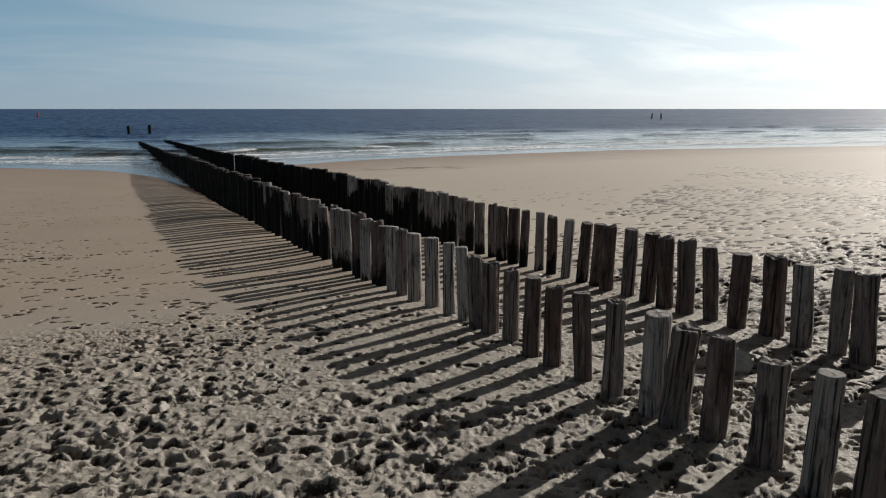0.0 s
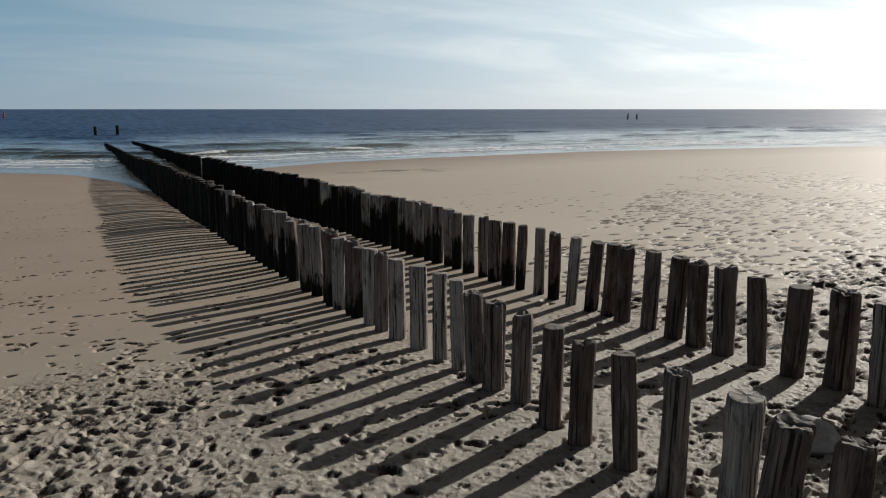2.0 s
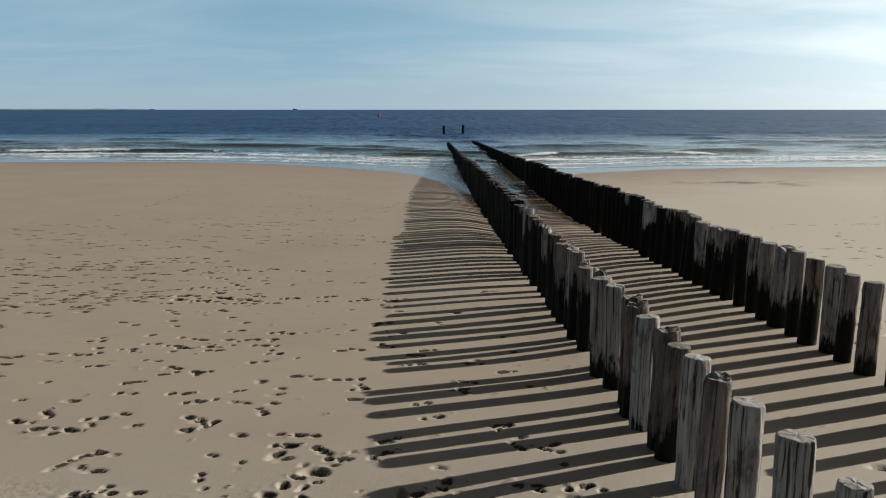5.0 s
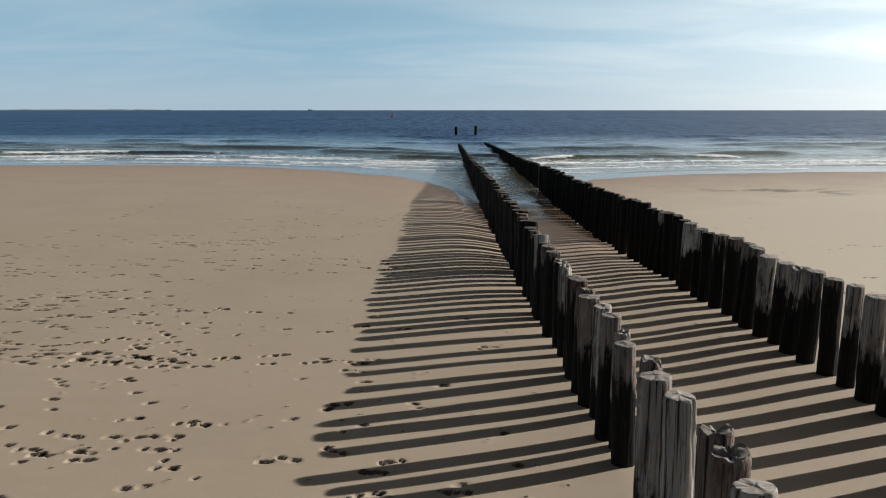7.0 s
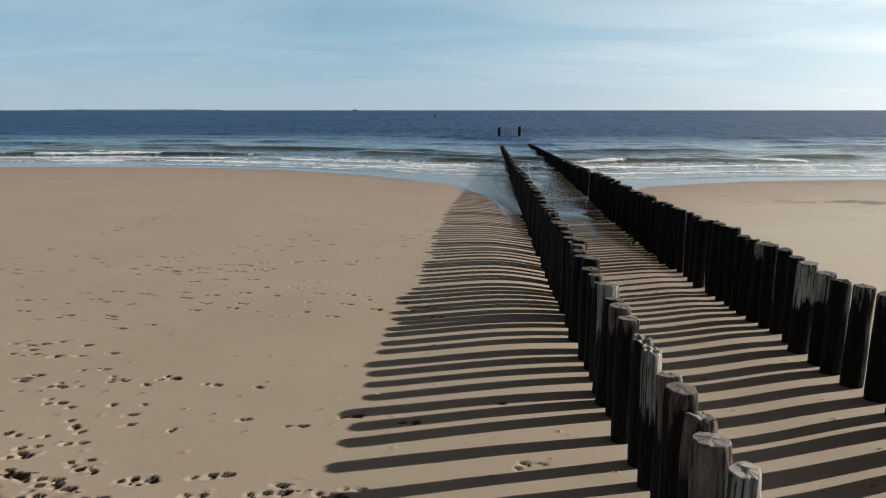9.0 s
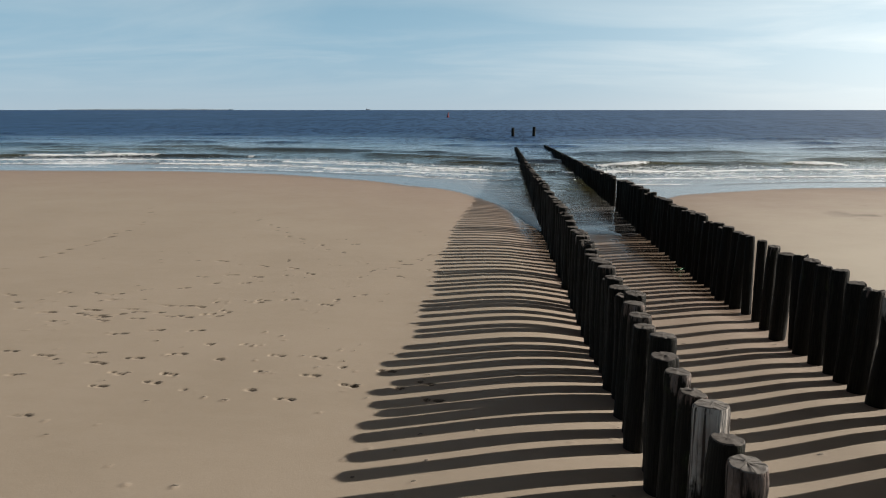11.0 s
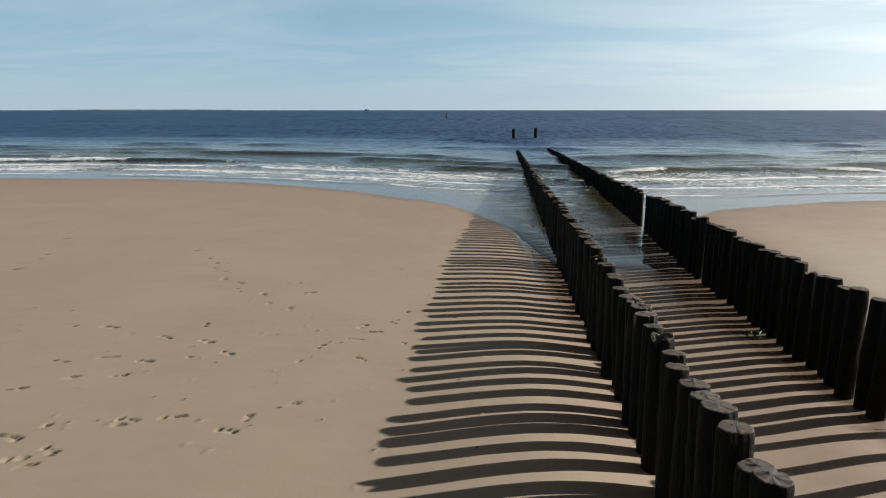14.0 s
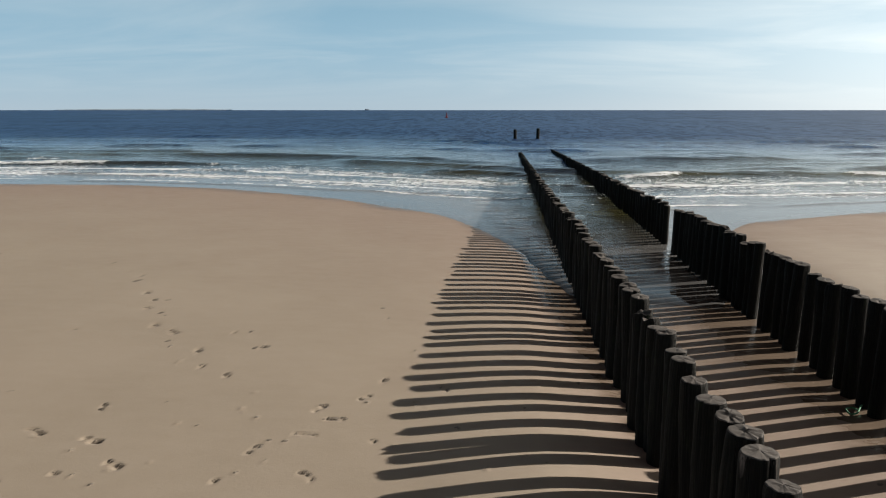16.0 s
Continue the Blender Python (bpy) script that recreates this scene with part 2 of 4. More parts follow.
def end_grain_material():
    k = Mat("end_grain", 0.9)
    flat = k.coords("Object", (1, 1, 0))
    unit = k.n.new("ShaderNodeVectorMath")
    unit.operation = "NORMALIZE"
    k.l.new(flat, unit.inputs[0])
    shifted = k.n.new("ShaderNodeVectorMath")
    shifted.operation = "ADD"
    k.l.new(unit.outputs[0], shifted.inputs[0])
    k.l.new(k.math("MULTIPLY", k.random(), 40.0), shifted.inputs[1])
    rays = k.noise(shifted.outputs[0], 3.6, 3, 0.6)
    speck = k.noise(k.own((60, 60, 10)), 1.0, 4, 0.7)
    rings = k.n.new("ShaderNodeTexWave")
    rings.wave_type, rings.rings_direction = "RINGS", "Z"
    rings.inputs["Scale"].default_value, rings.inputs["Distortion"].default_value = 3.0, 1.2
    k.l.new(flat, rings.inputs["Vector"])
    info = k.n.new("ShaderNodeObjectInfo")
    tone = k.n.new("ShaderNodeSeparateColor")
    k.l.new(info.outputs["Color"], tone.inputs[0])
    col = k.mix(tone.outputs["Green"], (0.06, 0.052, 0.047), (0.35, 0.333, 0.312))
    col = k.mix(k.ramp(rings.outputs["Fac"], 0.2, 0.8, 0.0, 0.3), col, (0.10, 0.085, 0.075))
    col = k.mix(k.ramp(speck, 0.5, 0.7, 0.0, 0.55), col, (0.05, 0.042, 0.036))
    col = k.mix(k.ramp(rays, 0.60, 0.66, 0.0, 0.85), col, (0.010, 0.008, 0.007))
    k.set(Base_Color=col)
    k.bump(speck, 0.5, 0.006)
    return k.m


def water_material():
    k = Mat("sea_water", 0.07, ior=1.333)
    w = k.coords("World")
    foam, depth, rough = k.attribute("foam"), k.attribute("depth"), k.attribute("ripple")
    lace = k.noise(k.coords("World", (0.8, 2.2, 1)), 1.7, 7, 0.75, 0.8)
    fleck = k.noise(k.coords("World", (1, 1, 2)), 3.5, 6, 0.75)
    cover = k.math("ADD", k.math("MULTIPLY", foam, 0.85), k.ramp(lace, 0.3, 0.7, -0.55, 0.45))
    cover = k.math("ADD", cover, k.ramp(fleck, 0.3, 0.7, -0.32, 0.32))
    white = k.ramp(cover, 0.47, 0.60)
    tint = k.noise(k.coords("World", (0.03, 0.12, 1)), 1.0, 3)
    shoal = k.mix(k.ramp(tint, 0.45, 0.65), (0.034, 0.044, 0.046), (0.070, 0.066, 0.026))
    wave_light = k.ramp(k.noise(k.coords("World", (0.012, 0.030, 1)), 1.0, 8, 0.75, 0.3), 0.40, 0.60)
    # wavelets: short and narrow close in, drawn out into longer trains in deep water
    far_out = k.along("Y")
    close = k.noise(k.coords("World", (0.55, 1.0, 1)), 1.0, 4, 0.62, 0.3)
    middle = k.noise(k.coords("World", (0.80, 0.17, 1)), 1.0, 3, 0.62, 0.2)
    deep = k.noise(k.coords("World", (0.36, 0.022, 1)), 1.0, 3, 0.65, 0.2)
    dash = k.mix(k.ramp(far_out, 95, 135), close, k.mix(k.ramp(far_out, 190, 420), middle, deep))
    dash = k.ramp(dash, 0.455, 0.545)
    wave_light = k.math("ADD", k.math("MULTIPLY", wave_light, 0.25), k.math("MULTIPLY", dash, 0.75))
    # bright and dark wave faces, reflected light painted into the water colour
    body = k.mix(k.ramp(depth, 0.03, 0.42), shoal, k.mix(wave_light, (0.001, 0.014, 0.060), (0.004, 0.056, 0.168)))
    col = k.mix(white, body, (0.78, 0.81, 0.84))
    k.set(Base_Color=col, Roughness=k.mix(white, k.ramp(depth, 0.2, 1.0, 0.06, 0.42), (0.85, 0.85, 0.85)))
    k.set(Specular_IOR_Level=k.ramp(wave_light, 0, 1, 0.10, 1.0))
    swell = k.noise(k.coords("World", (0.10, 0.75, 1)), 0.5, 5, 0.55, 0.3)
    chop = k.noise(k.coords("World", (0.55, 1.7, 1)), 1.3, 5, 0.62, 0.4)
    rip = k.noise(k.coords("World", (1, 1.9, 1)), 6.0, 3, 0.6)
    n = k.bump(k.math("MULTIPLY", swell, rough), 0.9, 1.1)
    mid = k.noise(k.coords("World", (0.16, 0.55, 1)), 1.0, 5, 0.6, 0.3)
    n = k.bump(k.math("MULTIPLY", mid, rough), 0.9, 1.0, n)
    n = k.bump(k.math("MULTIPLY", chop, rough), 0.8, 0.34, n)
    n = k.bump(k.math("MULTIPLY", rip, rough), 0.5, 0.06, n)
    # a clear film where the water runs thin over the sand
    film = k.n.new("ShaderNodeMixShader")
    gloss = k.n.new("ShaderNodeBsdfGlossy")
    gloss.inputs["Roughness"].default_value = 0.03
    through_it = k.n.new("ShaderNodeBsdfTransparent")
    through_it.inputs["Color"].default_value = (0.86, 0.87, 0.83, 1)
    edge = k.n.new("ShaderNodeFresnel")
    edge.inputs["IOR"].default_value = 1.333
    for socket in (gloss.inputs["Normal"], edge.inputs["Normal"]):
        k.l.new(n, socket)
    k.l.new(edge.outputs[0], film.inputs[0])
    k.l.new(gloss.outputs[0], film.inputs[2])
    # bubbles and stirred sand cloud the swash; the pale milk also imitates reflected sky
    milk = k.n.new("ShaderNodeBsdfDiffuse")
    milk.inputs["Color"].default_value = (0.66, 0.66, 0.66, 1)
    cloudy = k.n.new("ShaderNodeMixShader")
    k.l.new(k.math("MULTIPLY", k.attribute("cloud"), k.ramp(lace, 0.25, 0.7, 0.55, 1.0)), cloudy.inputs[0])
    k.l.new(through_it.outputs[0], cloudy.inputs[1])
    k.l.new(milk.outputs[0], cloudy.inputs[2])
    k.l.new(cloudy.outputs[0], film.inputs[1])
    whole = k.n.new("ShaderNodeMixShader")
    k.l.new(k.math("MAXIMUM", k.attribute("opaque"), white), whole.inputs[0])
    k.l.new(film.outputs[0], whole.inputs[1])
    k.l.new(k.b.outputs[0], whole.inputs[2])
    k.l.new(whole.outputs[0], k.n["Material Output"].inputs["Surface"])
    return k.m


def plain(name, colour, rough=0.7, metal=0.0, grain=14.0, spread=0.35):
    k = Mat(name, rough, metal)
    f = k.noise(k.coords("Object"), grain, 5, 0.65)
    dark = tuple(c * (1 - spread) for c in colour)
    light = tuple(min(1, c * (1 + spread)) for c in colour)
    k.set(Base_Color=k.mix(k.ramp(f, 0.3, 0.7), dark, light))
    k.bump(f, 0.3, 0.01)
    return k.m


SAND = sand_material()
TIMBER = pile_material()
END_GRAIN = end_grain_material()
WATER = water_material()
RED_PAINT = plain("faded_red_paint", (0.26, 0.03, 0.03), 0.6)
DARK_STEEL = plain("dark_steel", (0.03, 0.03, 0.034), 0.6)
HULL = plain("ship_hull", (0.05, 0.055, 0.065), 0.6)
COAST = plain("far_dunes", (0.26, 0.33, 0.40), 0.9, grain=0.01)


# ================= numbers for ground and sea =================
rng = np.random.default_rng(7)
TABLE = rng.random((256, 256))


def lattice(x, y):
    """Smooth value noise in 0..1 over arrays."""
    xi, yi = np.floor(x).astype(np.int64), np.floor(y).astype(np.int64)
    fx, fy = x - xi, y - yi
    fx, fy = fx * fx * (3 - 2 * fx), fy * fy * (3 - 2 * fy)
    a, b = TABLE[xi & 255, yi & 255], TABLE[(xi + 1) & 255, yi & 255]
    c, d = TABLE[xi & 255, (yi + 1) & 255], TABLE[(xi + 1) & 255, (yi + 1) & 255]
    return (a * (1 - fx) + b * fx) * (1 - fy) + (c * (1 - fx) + d * fx) * fy


def fbm(x, y, octaves=4, gain=0.5):
    total, amp, norm = 0.0, 1.0, 0.0
    for i in range(octaves):
        total = total + amp * lattice(x * 2 ** i + 17.3 * i, y * 2 ** i + 41.7 * i)
        norm, amp = norm + amp, amp * gain
    return total / norm


def smooth(lo, hi, v):
    t = np.clip((v - lo) / (hi - lo), 0, 1)
    return t * t * (3 - 2 * t)


def axis(*pieces):
    """Grid lines: (from, to, step) pieces end to end."""
    lines = []
    for a, b, step in pieces:
        lines.append(np.linspace(a, b, max(1, round((b - a) / step)), endpoint=False))
    return np.concatenate(lines + [np.array([pieces[-1][1]])])


SEA = -0.40


def waterline(x):
    """How far out the sand reaches the still water, scoured in along the piles."""
    return sum(np.interp(x + d, [-3000, -60, -35, -21, -13.4, -6, 0.3, 1.8, 4.2, 4.6, 5.1, 6.8, 8.9, 9.6, 13.4, 20.8, 31, 55, 90, 200, 3000],
                     [62, 71, 73.5, 73.8, 72, 67.8, 62, 58.9, 53, 47.5, 47, 48, 47, 54, 60.5, 64.5, 66.5, 68, 62, 58, 52]) for d in (-0.6, -0.3, 0.0, 0.3, 0.6)) / 5


def beach(x, y):
    """Height of the smooth sand."""
    out_to = y + (73 - waterline(x)) * smooth(10, 41, y)
    z = np.interp(out_to, [-3000, -40, 0, 5, 10, 15, 20, 25, 32, 38, 50, 60, 66, 71, 73, 76, 85, 150, 400, 6000],
                  [6, 3.0, 1.42, 1.20, 0.97, 0.71, 0.52, 0.41, 0.32, 0.25, 0.08, -0.11, -0.24, -0.35, SEA, -0.50, -0.70, -2.0, -5, -9])
    z = z + 0.25 * smooth(12, 32, x) * (1 - smooth(30, 55, y))
    # the tide scours the sand out along and between the rows
    bed = np.interp(y, [8, 10.7, 12, 14, 16, 18, 20, 22, 24, 26, 28, 30, 33, 36, 39, 43, 47, 55, 65, 85],
                    [0.98, 0.83, 0.77, 0.69, 0.61, 0.53, 0.44, 0.35, 0.28, 0.22, 0.15, 0.06, -0.13, -0.24, -0.32, -0.38, -0.43, -0.60, -0.75, -0.95])
    near_rows = np.clip((x - 2.2) / 2.8, 0, 1) ** 2.3 * (1 - smooth(9.4, 12.5, x)) * smooth(9, 13, y) * (1 - smooth(60, 75, y))
    z = z + (bed - z) * near_rows
    # blown out round the first posts of the second row, banked up against the first row
    z = z - 0.14 * np.exp(-((x - 9.1) / 1.9) ** 2) * smooth(3.5, 6, y) * (1 - smooth(9.6, 11.6, y))
    z = z + 0.07 * np.exp(-((x - 5.0) / 1.6) ** 2) * smooth(9.4, 11.4, y) * (1 - smooth(13.2, 15.5, y))
    z = z - 0.06 * np.exp(-((x - 6.6) / 1.3) ** 2) * smooth(16, 21, y) * (1 - 0.9 * smooth(31, 39, y))
    # a bank of sand along the open side of the first row
    z = z + np.interp(y, [22, 27, 31, 34, 37, 40, 44, 48], [0.0, 0.06, 0.10, 0.12, 0.13, 0.07, 0.03, 0.0]) * np.exp(-(np.abs(x - 4.0) / np.where(x < 4.0, 1.6, 0.9)) ** 2.0)
    dig = 0.05 * smooth(20, 33, y) * (1 - smooth(42, 50, y))
    z = z - dig * (-0.6 * np.exp(-((x - 4.9) / 0.6) ** 2) + 1.0 * np.exp(-((x - 8.75) / 0.55) ** 2)) * (0.85 + 0.3 * fbm(x * 0.4, y * 0.3, 2))
    return z + 0.06 * (fbm(x * 0.22, y * 0.22, 2) - 0.5) * (1 - 0.8 * smooth(16, 30, y)) * (1 - smooth(30, 56, out_to))


def sheet(name, blocks, material):
    """One mesh of grids laid end to end, each (xs, ys, zs[j, i], attributes)."""
    cos, faces, base = [], [], 0
    for xs, ys, zs, _ in blocks:
        nx, ny = len(xs), len(ys)
        gx, gy = np.meshgrid(xs, ys)
        cos.append(np.stack([gx, gy, zs], -1).reshape(-1, 3))
        i, j = np.meshgrid(np.arange(nx - 1), np.arange(ny - 1))
        a = (j * nx + i).ravel() + base
        faces.append(np.stack([a, a + 1, a + 1 + nx, a + nx], -1))
        base += nx * ny
    co, quads = np.concatenate(cos).astype(np.float32), np.concatenate(faces).astype(np.int32)
    me = bpy.data.meshes.new(name)
    me.vertices.add(len(co))
    me.vertices.foreach_set("co", co.ravel())
    me.loops.add(quads.size)
    me.loops.foreach_set("vertex_index", quads.ravel())
    me.polygons.add(len(quads))
    me.polygons.foreach_set("loop_start", np.arange(0, quads.size, 4, dtype=np.int32))
    me.polygons.foreach_set("use_smooth", np.ones(len(quads), dtype=bool))
    me.update(calc_edges=True)
    for key in blocks[0][3]:
        at = me.attributes.new(key, "FLOAT", "POINT")
        at.data.foreach_set("value", np.concatenate([b[3][key].ravel() for b in blocks]).astype(np.float32))
    me.materials.append(material)
    return new(name, me)


# ================= the beach =================
SEAM = 13.5


class Patch:
    """A part of the beach on its own grid."""

    def __init__(self, xs, ys):
        self.xs, self.ys = xs, ys
        self.x, self.y = np.meshgrid(xs, ys)
        self.z = beach(self.x, self.y)
        self.painted_shade = np.zeros_like(self.z)
        # coordinates pulled about, so that no hollow is a clean oval
        self.wx = self.x + 0.075 * (fbm(self.x * 7.0, self.y * 7.0, 3, 0.6) - 0.5)
        self.wy = self.y + 0.075 * (fbm(self.x * 7.0 + 90, self.y * 7.0 + 40, 3, 0.6) - 0.5)


UPPER = Patch(axis((-3000, -300, 300), (-300, -40, 26), (-40, -8, 0.8), (-8, -2, 0.09), (-2, 9.6, 0.022), (9.6, 20, 0.06), (20, 42, 0.15), (42, 100, 2.5), (100, 300, 25), (300, 3000, 300)),
              axis((-600, -10, 50), (-10, 3.4, 0.6), (3.4, SEAM, 0.022)))
LOWER = Patch(axis((-3000, -300, 300), (-300, -40, 26), (-40, -16, 0.6), (-16, -9, 0.12), (-9, -3, 0.06), (-3, 5.2, 0.031), (5.2, 9.6, 0.055), (9.6, 20, 0.09), (20, 42, 0.2), (42, 100, 2.5), (100, 300, 25), (300, 3000, 300)),
              axis((SEAM, 32, 0.034), (32, 40, 0.05), (40, 46, 0.1), (46, 52, 0.2), (52, 75, 0.4), (75, 160, 3), (160, 800, 40), (800, 6000, 650)))


def stamp(x, y, length, width, turn, depth, rim=0.35, shade=0.0, crisp=4):
    """Press a ragged hollow with a raised rim into the sand."""
    reach = max(length, width) * 1.3
    c, s = math.cos(turn), math.sin(turn)
    for p in (UPPER, LOWER):
        if (y - reach > SEAM) if p is UPPER else (y + reach < SEAM):
            continue
        i0, i1 = np.searchsorted(p.xs, (x - reach, x + reach))
        j0, j1 = np.searchsorted(p.ys, (y - reach, y + reach))
        if i1 - i0 < 2 or j1 - j0 < 2:
            continue
        dx, dy = p.wx[j0:j1, i0:i1] - x, p.wy[j0:j1, i0:i1] - y
        u, v = (dx * c + dy * s) / (length / 2), (-dx * s + dy * c) / (width / 2)
        r2 = u * u + v * v
        pit = 1 / (1 + r2 ** crisp)
        lip = np.exp(-(np.sqrt(r2) - 1.35) ** 2 * 9)
        p.z[j0:j1, i0:i1] += depth * (rim * lip - pit)
        if shade:
            # shade is painted on the steep wall on the seaward side
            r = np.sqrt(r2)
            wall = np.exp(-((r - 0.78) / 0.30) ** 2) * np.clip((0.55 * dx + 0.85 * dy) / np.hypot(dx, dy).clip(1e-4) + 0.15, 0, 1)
            p.painted_shade[j0:j1, i0:i1] = np.maximum(p.painted_shade[j0:j1, i0:i1], np.minimum(1, shade * wall))


def shoe(x, y, turn, depth):
    """A footprint in firm sand: sole and heel with crisp edges, a scuffed toe, and crumbs thrown up."""
    c, s = math.cos(turn), math.sin(turn)
    kind = rng.random()
    depth *= 1.05
    shade_gain = rng.uniform(0.7, 1.7)
    if kind < 0.8:
        stamp(x + 0.06 * c, y + 0.06 * s, rng.uniform(0.15, 0.21), rng.uniform(0.08, 0.105), turn + rng.normal(0, 0.15), depth * 0.55, 0.10, shade_gain * rng.uniform(0.4, 1.2), 6)
        stamp(x + 0.11 * c, y + 0.11 * s, rng.uniform(0.06, 0.10), rng.uniform(0.07, 0.10), turn, depth * rng.uniform(0.1, 0.7), 0.25, shade_gain * rng.uniform(0.5, 1.5), 5)
    if kind > 0.2:
        stamp(x - 0.10 * c, y - 0.10 * s, rng.uniform(0.075, 0.11), rng.uniform(0.07, 0.095), turn, depth * rng.uniform(0.5, 0.95), 0.12, shade_gain * rng.uniform(0.3, 1.3), 6)
    if kind > 0.6:
        stamp(x + rng.normal(0.15 * c, 0.05), y + rng.normal(0.15 * s, 0.05), rng.uniform(0.05, 0.09), 0.06, turn, -depth * 0.35, 0.0, 0.7)


def trail(x, y, heading, steps, depth=0.03, stride=0.72):
    """A walker's line of prints."""
    h = radians(heading)
    for n in range(steps):
        side = 0.11 if n % 2 else -0.11
        shoe(x - side * math.sin(h) + rng.normal(0, 0.03), y + side * math.cos(h) + rng.normal(0, 0.03),
             h + rng.normal(0, 0.12), depth * rng.uniform(0.6, 1.3))
        h += rng.normal(0, 0.05)
        x, y = x + stride * math.cos(h), y + stride * math.sin(h)


# sand churned by many feet, above the tide mark
for p in (UPPER, LOWER):
    p.churn = (1 - smooth(11.2, 13.4, p.y + 2.4 * (fbm(p.x * 0.5, p.y * 0.5, 3) - 0.5))) * (1 - smooth(12, 22, p.x) * 0.4) * (1 - 0.5 * smooth(0.5, 3.0, p.x) * (1 - smooth(9.0, 10.5, p.x)) * smooth(5.5, 9.0, p.y))
    lumps = fbm(p.wx * 3.2, p.wy * 3.2, 3, 0.6)
    creases = np.abs(fbm(p.wx * 9 + 31, p.wy * 9, 3, 0.65) - 0.5)
    crumbs = np.maximum(fbm(p.x * 17, p.y * 17 + 8, 2, 0.7) - 0.52, 0)
    p.z += p.churn * (0.06 * (fbm(p.x * 0.8, p.y * 0.8, 3) - 0.5) + (0.035 * (lumps - 0.5) - 0.16 * np.maximum(0.10 - creases, 0) + 0.09 * crumbs) * (0.35 + 0.65 * smooth(0.36, 0.56, fbm(p.x * 1.1 + 5, p.y * 1.1, 3))))
for n in range(11500):
    x, y = rng.uniform(-5, 12), rng.uniform(2.5, 14.0)
    if y > 12.0 + 0.8 * math.sin(x * 0.9) + rng.normal(0, 0.9):
        continue
    if 1.5 < x < 9.3 and rng.random() < 0.55 * min(1.0, max(0.0, (y - 5.0) / 3.0)):
        continue
    if rng.random() > 0.15 + 1.6 * (float(fbm(np.array(x * 0.7 + 11), np.array(y * 0.9), 3)) - 0.25):
        continue
    size = 0.06 + 0.19 * rng.random() ** 1.5
    stamp(x, y, size, size * rng.uniform(0.4, 0.75), rng.normal(0, 0.7), 0.10 * size * rng.uniform(1.0, 2.7) + 0.008, rng.uniform(0.05, 0.3), 0.7 * rng.random() ** 2, 4)
for n in range(9000):
    x, y = rng.uniform(-1.5, 9.5), 3.5 + 9.0 * rng.random()
    if 2.0 < x < 9.3 and y > 6 and rng.random() < 0.5:
        continue
    size = rng.uniform(0.035, 0.08)
    stamp(x, y, size, size * rng.uniform(0.5, 0.9), rng.normal(0, 0.8), rng.uniform(0.008, 0.02), rng.uniform(0.0, 0.6), 0.6 * rng.random() ** 3, 4)
for n in range(520):
    x, y = rng.uniform(-5, 10), rng.uniform(2.5, 11.4)
    size = rng.uniform(0.18, 0.36)
    if x > 1.5 and y > 6.5:
        continue
    stamp(x, y, size, size * rng.uniform(0.4, 0.65), rng.normal(0, 0.6), rng.uniform(0.03, 0.062), rng.uniform(0.2, 0.5), 0.25 * rng.random(), 3)
# a few holes dug by hand
for x, y, size in ((1.35, 5.55, 0.42), (1.85, 5.75, 0.36), (0.85, 5.62, 0.30), (0.35, 7.1, 0.3), (1.1, 8.2, 0.28)):
    stamp(x, y, size, size * 0.62, 0.2, size * 0.22, 0.35, 0.3, 2)
for n in range(3600):
    x, y = rng.uniform(9.5, 42), rng.uniform(4, 38)
    if y > 12 + 0.6 * (x - 9) + rng.normal(0, 6):
        continue
    size = rng.uniform(0.18, 0.42)
    stamp(x, y, size, size * 0.5, rng.normal(0, 0.6), rng.uniform(0.02, 0.055), 0.4, 0.5 * rng.random())
# prints along the beach, thinning out towards the sea
for n in range(130):
    x, y = rng.uniform(-7, 4.2), 12.8 + 5.5 * rng.random() ** 1.3
    shoe(x, y, rng.choice([0.0, 3.1]) + rng.normal(0, 0.6), rng.uniform(0.025, 0.05))
for n in range(14):
    trail(rng.uniform(-12, -1), rng.normal(18.2, 1.0), rng.normal(2, 8), int(rng.integers(4, 9)), 0.042)
for n in range(22):
    trail(rng.uniform(-11, -2.5), rng.normal(21.9, 0.55), rng.normal(1, 4), int(rng.integers(4, 10)), 0.045)
for n in range(22):
    trail(rng.uniform(-11, -1.5), rng.normal(24.9, 0.9), rng.normal(2, 10), int(rng.integers(3, 8)), 0.042)
for n in range(26):
    trail(rng.uniform(-13, 0), rng.normal(32.2, 1.7), rng.normal(-3, 16), int(rng.integers(3, 8)), 0.032)
for n in range(10):
    trail(rng.uniform(-10, -3), rng.normal(28.6, 0.8), rng.normal(-8, 5), int(rng.integers(2, 5)), 0.022, 0.95)
# lines of prints to and from the sea
trail(-8.7, 50.0, -49, 18, 0.026)
trail(-12.7, 50.8, -61, 25, 0.045, 0.74)
trail(-5.2, 38.4, -18, 3, 0.04, 0.82)
trail(-0.3, 36.9, 64, 6, 0.022)
trail(-3.0, 37.9, -24, 3, 0.045, 0.85)
for n in range(14):
    shoe(rng.uniform(-6, 3.5), rng.uniform(34, 46), rng.uniform(0, 6), 0.018)
for n in range(22):
    trail(rng.uniform(9.5, 26), rng.uniform(14, 36), rng.normal(0, 20), int(rng.integers(5, 12)), 0.045)
